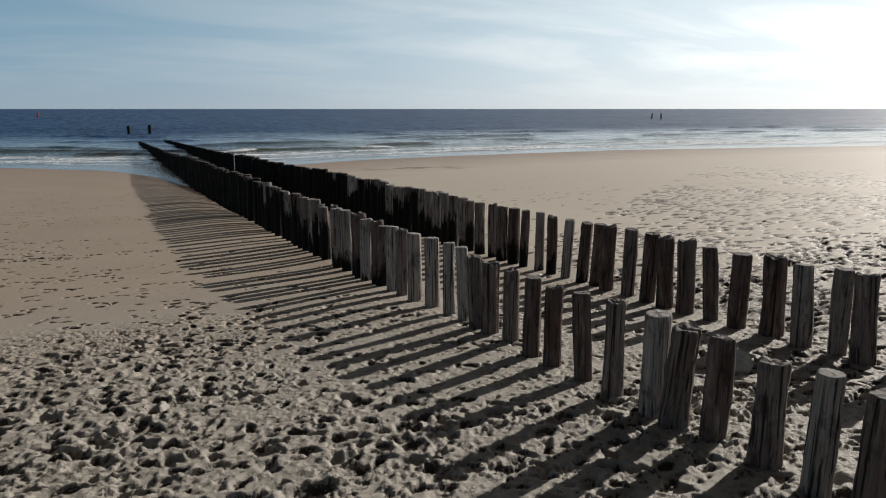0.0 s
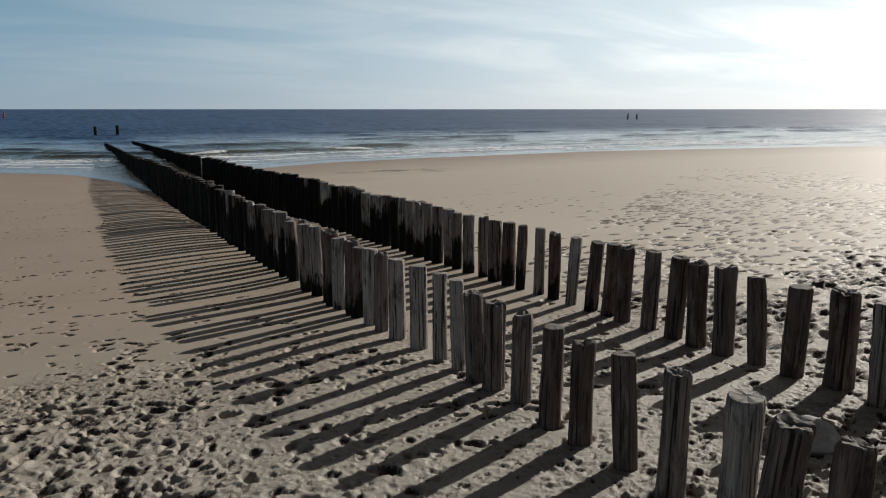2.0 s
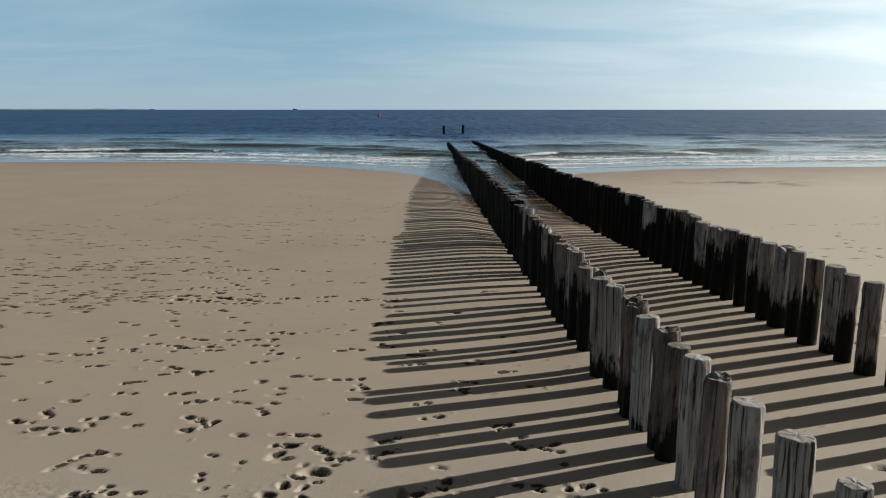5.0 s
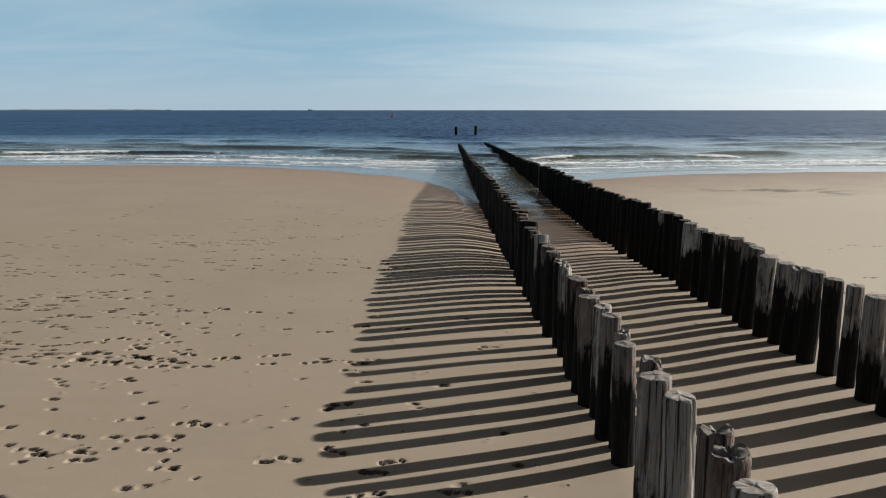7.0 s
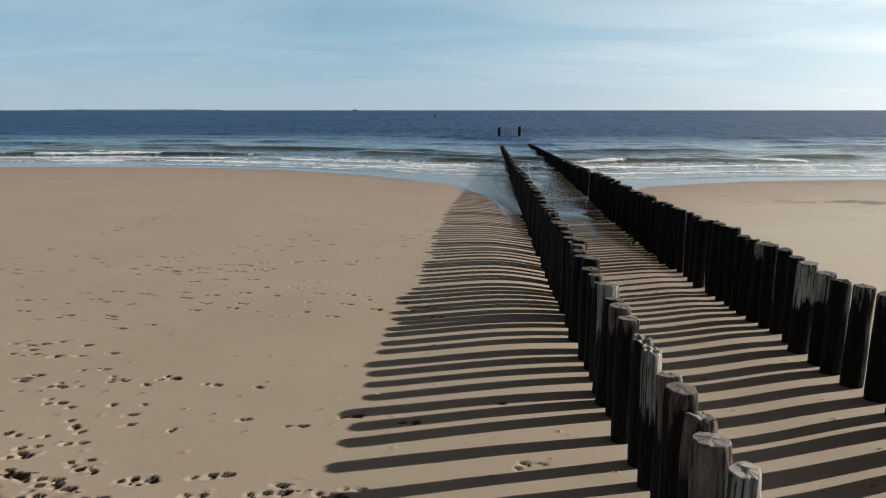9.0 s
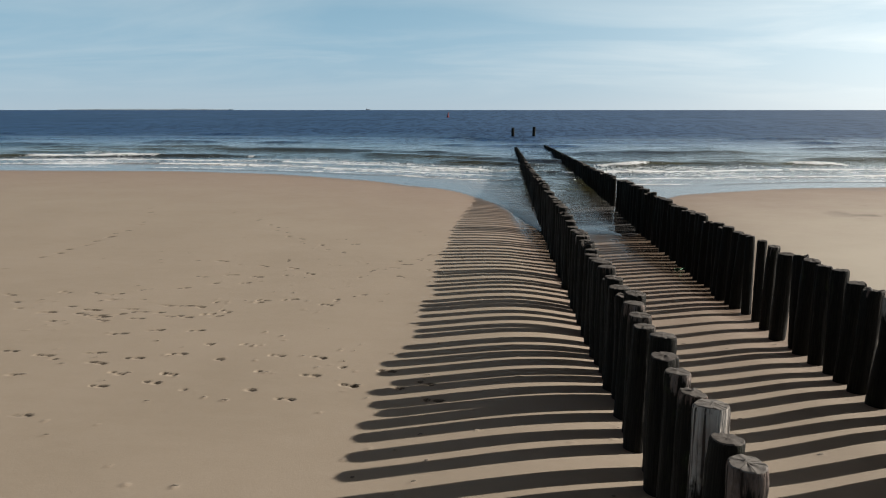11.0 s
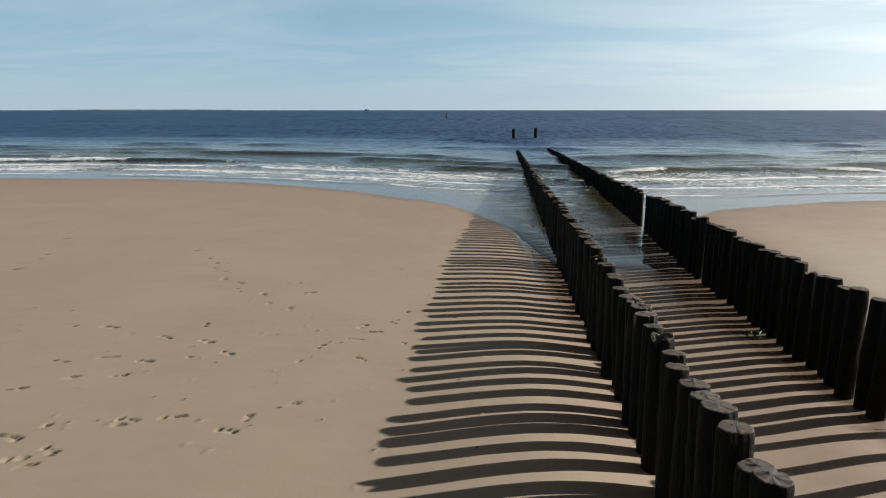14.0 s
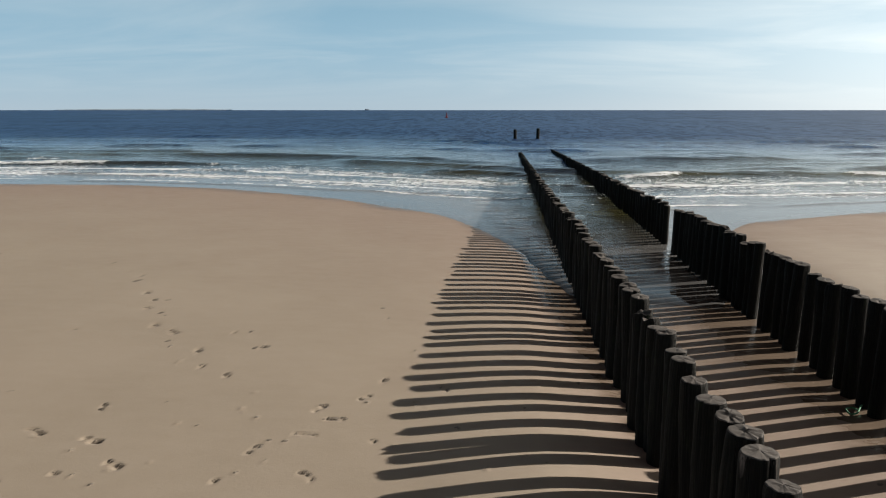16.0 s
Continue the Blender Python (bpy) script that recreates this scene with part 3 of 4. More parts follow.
# worn prints on the paler sand beyond the second row
for n in range(2800):
    x = rng.uniform(9.6, 40)
    y = rng.uniform(6, 16 + 0.75 * (x - 9))
    if fbm(np.array(x * 0.2), np.array(y * 0.2), 2) < 0.4:
        continue
    stamp(x, y, rng.uniform(0.22, 0.5) * (1 + 0.02 * (x - 10)), rng.uniform(0.09, 0.15), rng.normal(0.3, 0.3), rng.uniform(0.02, 0.045), 0.08, rng.uniform(0.6, 1.6))
# a well trodden way across the dry sand, darkened with painted shade
for n in range(700):
    x = 13.5 + 17 * rng.random() ** 1.3
    y = rng.uniform(8.5, 11.6 + 0.30 * (x - 13))
    if fbm(np.array(x * 0.5), np.array(y * 0.7), 2) < 0.45:
        continue
    stamp(x, y, rng.uniform(0.22, 0.42), rng.uniform(0.1, 0.16), rng.normal(0.3, 0.4), rng.uniform(0.02, 0.042), 0.15, rng.uniform(0.3, 1.0))
# small nicks and half-blown prints
for n in range(750):
    x, y = rng.uniform(-15, 4), 10.5 + 14 * rng.random() ** 1.5
    if fbm(np.array(x * 0.5), np.array(y * 0.5), 2) < 0.42:
        continue
    stamp(x, y, rng.uniform(0.08, 0.2), rng.uniform(0.065, 0.09), rng.normal(0, 0.35), rng.uniform(0.015, 0.035), 0.08, rng.uniform(0.6, 1.6))
# pebbles, shell grit and crumbs of sand
for n in range(900):
    x, y = rng.uniform(-8, 16), rng.uniform(12, 42)
    stamp(x, y, rng.uniform(0.05, 0.09), rng.uniform(0.05, 0.07), 0, -rng.uniform(0.006, 0.016), 0.0, 0.9 * rng.random())

# wisps of dark weed left on the paler sand
for p in (UPPER, LOWER):
    p.kelp = smooth(0.52, 0.66, fbm(p.x * 0.55 + p.y * 0.12 + 3, p.y * 0.9 - p.x * 0.25, 4, 0.6)) * np.exp(-((p.x - 21.5) / 3.6) ** 4) * np.exp(-((p.y - 51.5 + 0.25 * (p.x - 21)) / 3.0) ** 4)
# close the seam between the two grids
for fine_rows, broad_rows in ((UPPER.z, LOWER.z), (UPPER.painted_shade, LOWER.painted_shade), (UPPER.churn, LOWER.churn)):
    fine_rows[-1] = np.interp(UPPER.xs, LOWER.xs, broad_rows[0])
ground = sheet("ground", [(p.xs, p.ys, p.z, {"kelp": 0.7 * p.kelp, "churn": p.churn, "painted_shade": p.painted_shade}) for p in (UPPER, LOWER)], SAND)
tagged(ground, "pale sandy beach with footprints, damp near the sea", "sand", kind="structure")

# ================= the sea =================
WX = axis((-4800, -600, 300), (-600, -120, 12), (-120, -40, 1.0), (-40, 60, 0.4), (60, 160, 1.0), (160, 600, 10), (600, 4800, 300))
WY = axis((42, 64, 0.3), (64, 108, 0.16), (108, 160, 0.5), (160, 400, 6), (400, 1000, 40), (1000, 9100, 405))
VX, VY = np.meshgrid(WX, WY)
off = VY - waterline(VX)
VZ = 0.012 * (fbm(VX * 0.9, VY * 1.6, 3) - 0.5) * smooth(2.0, 6, off)
VZ += smooth(6, 22, off) * (0.30 * (fbm(VX * 0.05, VY * 0.28, 3) - 0.5) + 0.06 * (fbm(VX * 0.5, VY * 1.1, 3) - 0.5)) * (1 - smooth(300, 500, VY))
foam = np.zeros_like(VZ)
# distance out from the shore, without the notch along the piles
out = VY - np.interp(VX, [-3000, -60, -35, -21, -13.4, -6, 0.3, 5, 9, 13.4, 20.8, 31, 55, 90, 200, 3000],
                     [68, 71, 73.5, 73.6, 71.8, 68.6, 65.5, 63.6, 62.4, 62.6, 65, 66.5, 68, 66, 64, 62])


def breaker(reach, height, width, seed, breaking, spill):
    """A low wave that runs in along the beach, broken in places into a spilling white front."""
    global VZ, foam
    line = VX * 0
    bend = reach + 0.05 * reach * 3.0 * (fbm(VX * 0.045 + seed, line + seed, 3) - 0.5) + 1.1 * (fbm(VX * 0.35 + seed, line + seed, 3) - 0.5)
    d = out - bend
    alive = smooth(0.49, 0.64, fbm(VX * 0.06 + 3.1 * seed, line + 2 * seed, 3))
    shape = np.exp(-(np.minimum(d, 0) / (width * 0.5)) ** 2) * np.exp(-(np.maximum(d, 0) / width) ** 2)
    VZ = VZ + height * (0.05 + 0.95 * alive) * shape * smooth(3, 9, off)
    broken = smooth(0.52 - breaking, 0.58 - breaking, fbm(VX * 0.10 + 7.7 * seed, line + seed * 5, 4)) * smooth(0.0, 0.3, alive + 5 * max(breaking, 0))
    rag = spill * (0.35 + 1.3 * fbm(VX * 0.9 + seed, line + 3, 4))
    edge = np.exp(-((d + width * 0.30) / rag) ** 2)
    trailing = np.exp(-np.maximum(d, 0) / (spill * 4)) * (d > -width * 0.3) * 0.45
    VZ = VZ + min(0.16, height * 0.5) * broken * edge * (fbm(VX * 2.1, VY * 2.6, 4, 0.65) - 0.1)
    foam = np.maximum(foam, broken * np.maximum(edge, trailing))


breaker(3.6, 0.05, 0.6, 1.3, 0.08, 0.26)
breaker(7.4, 0.10, 0.9, 2.7, 0.26, 0.45)
breaker(12.8, 0.18, 1.3, 6.6, 0.28, 0.62)
breaker(18.6, 0.30, 1.9, 4.1, 0.0, 0.60)
breaker(24.0, 0.28, 2.2, 11.3, -0.05, 0.5)
breaker(30.5, 0.30, 2.6, 5.9, -0.12, 0.5)
for reach, height, seed in ((36, 0.30, 8.2), (43, 0.36, 9.4), (51, 0.30, 3.4), (59, 0.34, 7.1), (70, 0.30, 12.6), (83, 0.30, 14.2), (98, 0.28, 16.9)):
    breaker(reach, height, 2.2 + reach * 0.02, seed, -1, 0.8)
# torn threads of foam that the swash leaves
for k, reach in enumerate((2.6, 4.2, 6.6, 8.0, 11.0, 15.4)):
    torn = reach + 1.8 * (fbm(VX * 0.16 + 9 * k, VX * 0 + k, 4) - 0.5)
    alive = smooth(0.44, 0.58, fbm(VX * 0.13 + 5 * k, VX * 0 + 3 + k, 4))
    foam = np.maximum(foam, (0.45 if k < 1 else 0.62) * alive * np.exp(-((out - torn) / 0.15) ** 2))
    VZ += 0.05 * alive * np.exp(-((out - torn) / 0.35) ** 2)
foam = np.maximum(foam, 0.60 * smooth(3.5, 6, out) * (1 - smooth(14, 22, out)) * fbm(VX * 0.12, VY * 0.35, 3) * 1.5)
foam *= 1 - 0.7 * np.exp(-((VX - 7) / 2.4) ** 2)
foam[VY > 150] = 0
depth = smooth(14, 110, off)
cloud = (0.36 + 0.1 * smooth(2, 7, off)) * (1 - 0.55 * np.exp(-((VX - 6.6) / 3.4) ** 4))
ripple = 0.01 + 0.10 * smooth(3, 9, off) + 0.12 * smooth(10, 22, off) * (1 - smooth(70, 140, off)) + 0.06 * smooth(30, 80, off) + 0.0 * smooth(90, 320, off)
ripple += 0.17 * np.exp(-((VX - 6.0) / 3.2) ** 4) * smooth(0.5, 5, off) * (VY < 75)
VZ -= 0.04 * (1 - smooth(-1.0, 0.2, off)) + 0.6 * (1 - smooth(-4.0, -0.6, off))
water = sheet("water", [(WX, WY, VZ + SEA, {"foam": foam, "depth": depth, "ripple": ripple, "cloud": cloud, "far": smooth(95, 260, VY), "opaque": smooth(5, 16, off)})], WATER)
tagged(water, "dark blue sea with low breaking waves and white foam", "sea", kind="structure")

# ================= the groyne: two rows of timber posts =================
ROW_A, ROW_B = 5.09, 8.90
STATIONS_A = [3.15, 3.63, 4.19, 4.77, 5.19, 5.59, 6.25, 6.97, 7.50, 8.00, 8.64, 9.20, 9.70, 10.18, 10.65, 11.36, 12.00, 12.58, 13.15, 13.69,
              14.05, 14.74, 15.10, 15.50, 16.20, 16.70, 17.05, 17.97, 18.37, 18.70, 19.35, 19.82, 20.25, 20.85, 21.40, 22.10, 22.57,
              23.30, 23.93, 24.40, 24.89, 25.41, 25.93, 26.42,
              26.92, 27.52, 28.01, 28.56, 28.98, 29.30, 29.62, 30.12, 30.46, 30.96, 31.42, 31.84, 32.26, 32.90, 33.30, 33.80, 34.38, 34.92, 35.28, 35.66, 36.26,
              36.78, 37.24, 37.70, 38.30, 38.68]
STATIONS_A += [38.99, 39.51, 40.11, 40.61, 41.19, 41.68, 42.26, 42.84, 43.48, 43.95, 44.40, 44.98, 45.68, 46.26, 46.78, 47.23, 47.66, 48.16, 48.73, 49.36, 50.00, 50.57, 51.17]
STATIONS_B = [4.85, 5.40, 6.00, 6.34, 6.90, 7.46, 8.02, 8.72, 9.22, 9.74, 10.13, 10.68, 11.21, 11.62, 12.03, 12.70, 13.28, 13.83, 14.41, 14.93,
              15.50, 16.04, 16.63, 17.20, 17.68, 18.25, 18.80, 19.32, 19.87, 20.40, 20.97, 21.54, 22.10, 22.60, 23.10, 23.68, 24.12, 24.78, 25.40, 26.04, 26.52,
              27.18, 27.80, 28.40, 28.95, 29.38, 30.00, 30.55, 31.10, 31.66, 32.20, 32.72, 33.24, 34.04, 34.78, 35.60, 35.98, 36.40, 36.90, 37.47, 37.96, 38.40,
              38.83, 39.30, 39.82, 40.33, 40.80, 41.30, 41.68, 42.22, 42.62, 43.10, 43.66, 44.08, 44.50, 44.90, 45.28, 45.98, 46.38, 46.80, 47.22, 47.62, 48.00,
              48.40, 48.80, 49.17, 49.72, 50.10, 50.50, 50.86, 51.15, 51.72, 52.10, 52.50, 52.90, 53.40, 53.75, 55.35]
# stations of piles bleached to pale grey
PALE_A = {3.63: 0.55, 5.59: 0.7, 10.18: 0.8, 10.65: 0.75, 11.36: 0.65, 12.00: 0.7, 12.58: 0.35, 13.15: 0.75, 13.69: 0.1, 14.05: 0.1, 14.74: 0.85, 15.10: 0.1, 15.50: 0.15, 16.20: 0.75, 16.70: 0.5, 17.05: 0.2, 17.97: 0.25, 18.37: 0.7, 18.70: 0.3, 19.35: 0.95, 19.82: 0.2, 20.25: 0.1,
          21.40: 0.2, 22.10: 0.95, 22.57: 0.25, 23.30: 0.1, 23.93: 0.1, 24.89: 0.85, 25.41: 0.05}
PALE_B = {6.34: 0.4, 6.90: 0.45, 12.70: 0.7, 13.83: 0.5, 15.50: 0.25, 16.04: 0.4, 16.63: 0.35, 17.20: 0.3, 17.68: 0.65, 18.25: 0.25, 18.80: 0.4, 19.32: 0.65, 19.87: 0.55, 20.40: 0.6,
          20.97: 0.15, 21.54: 0.3, 22.10: 0.6, 22.60: 0.75, 23.10: 0.8, 23.68: 0.35, 24.12: 0.3, 24.78: 0.2, 25.40: 0.45, 26.04: 0.05, 26.52: 0.95, 27.18: 1.0, 27.80: 0.05,
          28.40: 0.15, 28.95: 0.1, 29.38: 0.65, 34.04: 0.6}


def top_height(y):
    return float(np.interp(y, [3, 6, 9, 12, 16, 20, 24, 28, 32, 37, 41, 46, 51, 61, 75, 95, 115],
                           [2.31, 2.25, 2.14, 2.08, 2.02, 1.92, 1.84, 1.75, 1.64, 1.50, 1.42, 1.32, 1.17, 0.85, 0.57, 0.18, -0.18]))


def pile_rings(seed, rotten, segs=44, levels=24):
    """Outline of one pile 1 m tall at half a diameter of 1: rings of points from foot to rim."""
    r = random.Random(seed)
    cracks = [(r.uniform(0, 2 * math.pi), r.uniform(0.06, 0.10), r.uniform(0.03, 0.10), r.uniform(0.0, 0.5)) for _ in range(r.randint(4, 7))]
    cracks.append((r.uniform(0, 2 * math.pi), 0.10, r.uniform(0.10, 0.26), r.uniform(0.3, 0.75)))
    notches = [(r.uniform(0, 2 * math.pi), r.uniform(0.30, 0.60), r.uniform(0.006, 0.022)) for _ in range(3 if rotten else 0)]
    knots = [(r.uniform(0, 2 * math.pi), r.uniform(0.35, 0.95), r.uniform(0.03, 0.08)) for _ in range(r.randint(1, 4))]
    bulge = [r.uniform(-0.05, 0.05) for _ in range(6)]
    taper, sway, phase = r.uniform(-0.03, 0.10), r.uniform(0.0, 0.16), r.uniform(0, 6.3)
    slant, slant_to = r.uniform(0.0, 0.016 if rotten else 0.008), r.uniform(0, 6.3)
    shift = Vector((r.uniform(0, 50), r.uniform(0, 50), 0))
    rings = []
    for lv in range(levels):
        f = 1 - (1 - lv / (levels - 1)) ** 1.5
        ring = []
        for sg in range(segs):
            a = 2 * math.pi * sg / segs
            ca_, sa_ = math.cos(a), math.sin(a)
            rad = 1.0 + taper * (0.5 - f)
            rad += bulge[0] * math.sin(2 * a + phase) + bulge[1] * math.sin(3 * a + 5 * f + phase) + bulge[2] * math.sin(7 * f + phase)
            rad += 0.06 * noise.noise(Vector((ca_ * 2.2, sa_ * 2.2, f * 2.4)) + shift) + 0.05 * noise.noise(Vector((ca_ * 1.2, sa_ * 1.2, f * 9.0)) + shift)
            rad += (0.07 if rotten else 0.035) * noise.noise(Vector((ca_ * 5.0, sa_ * 5.0, f * 3.0)) + shift)
            for ka, kf, kh in knots:
                da = (a - ka + math.pi) % (2 * math.pi) - math.pi
                rad += kh * math.exp(-(da / 0.4) ** 2 - ((f - kf) / 0.035) ** 2)
            for ca, wide, deep, low in cracks:
                da = (a - ca - 0.15 * math.sin(3 * f + ca) + math.pi) % (2 * math.pi) - math.pi
                rad -= deep * math.exp(-(da / wide) ** 2) * max(0.0, (f - low) / (1 - low)) ** 0.5
            # rim rounded by wear
            rad -= (0.10 if rotten else 0.055) * max(0.0, (f - 0.972) / 0.028) ** 2
            lift = 0.0
            if f > 0.80:
                near_top = (f - 0.80) / 0.20
                lift = (0.010 if rotten else 0.004) * noise.noise(Vector((ca_ * 1.7, sa_ * 1.7, 3.0)) + shift) + slant * math.cos(a - slant_to)
                for na, wide, deep in notches:
                    da = (a - na + math.pi) % (2 * math.pi) - math.pi
                    lift -= deep * math.exp(-(da / wide) ** 2)
                lift *= near_top
            off_x, off_y = sway * (math.sin(2.4 * f + phase) - math.sin(2.4 + phase)), sway * (math.cos(1.9 * f + phase) - math.cos(1.9 + phase))
            ring.append((rad * ca_ + off_x, rad * sa_ + off_y, f + lift))
        rings.append(ring)
    return rings, cracks, shift


def pile_meshes(seed, rotten, segs=44, levels=24):
    rings, cracks, shift = pile_rings(seed, rotten, segs, levels)
    segs = len(rings[0])
    verts = [p for ring in rings for p in ring]
    faces = []
    for lv in range(len(rings) - 1):
        for sg in range(segs):
            a, b = lv * segs + sg, lv * segs + (sg + 1) % segs
            faces.append((a, b, b + segs, a + segs))
    shaft = bpy.data.meshes.new("timber_post")
    shaft.from_pydata(verts, [], faces)
    shaft.polygons.foreach_set("use_smooth", [True] * len(faces))
    shaft.materials.append(TIMBER)
    # worn end: rings shrinking inward, split by the same cracks
    rim = rings[-1]
    cx, cy = sum(p[0] for p in rim) / segs, sum(p[1] for p in rim) / segs
    tverts, tfaces = [], []
    scales = (1.0, 0.94, 0.72, 0.42, 0.16)
    for si, sc in enumerate(scales):
        for sg, p in enumerate(rim):
            a = 2 * math.pi * sg / segs
            z = p[2] + (0.004 if si else 0.0) + 0.004 * (1 - sc)
            z += (0.010 if rotten else 0.003) * noise.noise(Vector((math.cos(a) * sc * 2.3, math.sin(a) * sc * 2.3, 9.0)) + shift)
            if si:
                for ca, wide, deep, low in cracks:
                    da = (a - ca + math.pi) % (2 * math.pi) - math.pi
                    z -= (0.05 if rotten else 0.014) * deep * math.exp(-(da / (wide * 1.3)) ** 2) * sc
                if rotten:
                    z -= 0.02 * (1 - sc)
            tverts.append((cx + (p[0] - cx) * sc, cy + (p[1] - cy) * sc, z if si else p[2]))
    hub = len(tverts)
    tverts.append((cx, cy, sum(v[2] for v in tverts[-segs:]) / segs))
    for si in range(len(scales) - 1):
        for sg in range(segs):
            a, b = si * segs + sg, si * segs + (sg + 1) % segs
            tfaces.append((a, b, b + segs, a + segs))
    last = (len(scales) - 1) * segs
    tfaces += [(last + sg, last + (sg + 1) % segs, hub) for sg in range(segs)]
    cap = bpy.data.meshes.new("end_grain")
    cap.from_pydata(tverts, [], tfaces)
    cap.polygons.foreach_set("use_smooth", [False] * len(tfaces))
    cap.materials.append(END_GRAIN)
    return shaft, cap


SOUND = [pile_meshes(100 + n, False) for n in range(16)]
WORN = [pile_meshes(200 + n, True) for n in range(7)]
DISTANT = [pile_meshes(300 + n, n % 5 == 2, 26, 12) for n in range(14)]
dice = random.Random(21)


def sand_at(x, y):
    p = UPPER if y < SEAM else LOWER
    i, j = int(np.searchsorted(p.xs, x)), int(np.searchsorted(p.ys, y))
    return float(beach(np.array(x), np.array(y)) * 0.5 + p.z[min(j, len(p.ys) - 1), i] * 0.5)


# half the thickness of the posts that stand nearest
GIRTH_A = {3.15: 0.16, 3.63: 0.115, 4.19: 0.135, 4.77: 0.128, 5.19: 0.147, 5.59: 0.137, 6.25: 0.11, 6.97: 0.114, 7.50: 0.116, 8.00: 0.115,
           8.64: 0.116, 9.20: 0.133, 9.70: 0.128, 10.18: 0.098, 10.65: 0.097, 11.36: 0.131, 12.00: 0.125,
           16.20: 0.137, 16.70: 0.15, 17.05: 0.107, 17.97: 0.126, 18.37: 0.096, 18.70: 0.123, 19.35: 0.119, 20.25: 0.136, 21.40: 0.127, 22.10: 0.106,
           22.57: 0.121, 23.30: 0.136, 23.93: 0.14, 24.89: 0.155}
GIRTH_B = {6.00: 0.145, 6.34: 0.122, 6.90: 0.142, 7.46: 0.162, 8.02: 0.148, 8.72: 0.12, 9.22: 0.148, 9.74: 0.145, 10.13: 0.138, 10.68: 0.133,
           11.21: 0.132, 11.62: 0.13, 12.03: 0.122, 12.70: 0.106, 13.28: 0.115, 13.83: 0.105, 14.41: 0.105, 14.93: 0.14,
           15.50: 0.165, 16.04: 0.118, 16.63: 0.132, 17.20: 0.117, 17.68: 0.15, 18.25: 0.14, 18.80: 0.125, 19.32: 0.17, 19.87: 0.155, 20.40: 0.12, 20.97: 0.14,
           21.54: 0.144, 22.10: 0.16, 22.60: 0.145, 23.10: 0.165, 23.68: 0.145, 24.12: 0.13, 24.78: 0.165, 25.40: 0.15, 26.04: 0.16, 26.52: 0.16, 27.18: 0.185,
           27.80: 0.15, 28.40: 0.14, 28.95: 0.145, 29.38: 0.16, 45.28: 0.12, 45.98: 0.12, 53.75: 0.115, 55.35: 0.115, 33.24: 0.154, 34.04: 0.125, 34.78: 0.105, 35.60: 0.105}


# height of the top and tilt along the row in degrees, post by post
SHAPE_A = {3.15: (2.27, -2.0), 3.63: (2.28, -1.7), 4.19: (2.20, 0.6), 4.77: (2.24, -2.2), 5.19: (2.23, -4.6), 5.59: (2.26, -0.5), 6.25: (2.25, -1.0), 6.97: (2.16, 4.8), 7.50: (2.12, 0.0),
           8.00: (2.13, -2.0), 8.64: (2.11, -3.5), 9.20: (2.11, -1.5), 9.70: (2.11, 3.5), 10.18: (2.16, 1.8), 10.65: (2.15, 0.0), 11.36: (2.12, 2.0), 12.00: (2.10, 0.6), 12.58: (2.09, -2.0),
           13.15: (2.06, 2.0), 13.69: (1.99, -0.4), 14.05: (2.06, 0.0), 14.74: (1.99, 3.0), 15.10: (2.05, 1.0), 15.50: (2.04, 0.8), 16.20: (2.00, 3.0)}
SHAPE_A.update({16.70: (1.98, 1.0), 17.05: (2.02, 1.5), 17.97: (1.86, 1.0), 18.37: (1.88, 1.0), 18.70: (1.97, 2.0), 19.35: (1.90, 1.0), 19.82: (1.90, 2.5), 20.25: (1.90, 1.0),
                21.40: (1.82, 4.5), 22.10: (1.85, 4.5), 22.57: (1.81, 2.0), 26.92: (1.83, 2.0), 27.52: (1.75, 1.0), 28.01: (1.75, 1.0), 28.56: (1.76, 2.0), 28.98: (1.79, 0.0), 29.30: (1.69, 1.5),
                29.62: (1.72, 1.0), 30.12: (1.75, 1.0), 30.96: (1.74, 1.5), 31.42: (1.73, 1.0)})
SHAPE_B = {6.00: (2.23, 3.5), 6.34: (2.21, -0.5), 6.90: (2.17, 2.6), 7.46: (2.19, 0.0), 8.02: (2.12, -2.0), 8.72: (2.10, 4.6), 9.22: (2.16, 3.3), 9.74: (2.11, 2.0), 10.13: (2.11, -2.0),
           10.68: (2.11, -1.4), 11.21: (2.10, -1.4), 11.62: (2.07, -1.8), 12.03: (2.05, -7.0), 12.70: (2.01, -4.0), 13.28: (2.01, -2.2), 13.83: (2.02, 0.0), 14.41: (1.99, -0.4), 14.93: (1.98, 0.4),
           15.50: (1.95, 2.0), 16.04: (1.96, 1.0), 16.63: (1.92, 0.6), 17.20: (1.90, 0.0), 17.68: (1.93, -2.0), 18.25: (1.92, 2.0), 18.80: (1.94, 3.0), 19.32: (1.92, -0.8)}
SHAPE_B.update({19.87: (1.89, 0.0), 20.40: (1.91, -1.0), 20.97: (1.87, -1.5), 21.54: (1.86, -2.0), 22.10: (1.80, -3.0), 22.60: (1.77, -4.0), 23.10: (1.79, -4.8), 23.68: (1.84, -5.0),
                24.12: (1.83, -4.0), 24.78: (1.81, -4.0), 25.40: (1.77, -2.0), 26.04: (1.71, 0.0), 26.52: (1.71, -1.0), 27.18: (1.74, -2.0), 27.80: (1.72, -2.0), 28.40: (1.75, -4.6),
                33.24: (1.57, -4.5), 34.04: (1.57, -3.6), 34.78: (1.55, -1.2), 35.60: (1.50, 3.5), 45.98: (1.34, -3.0)})


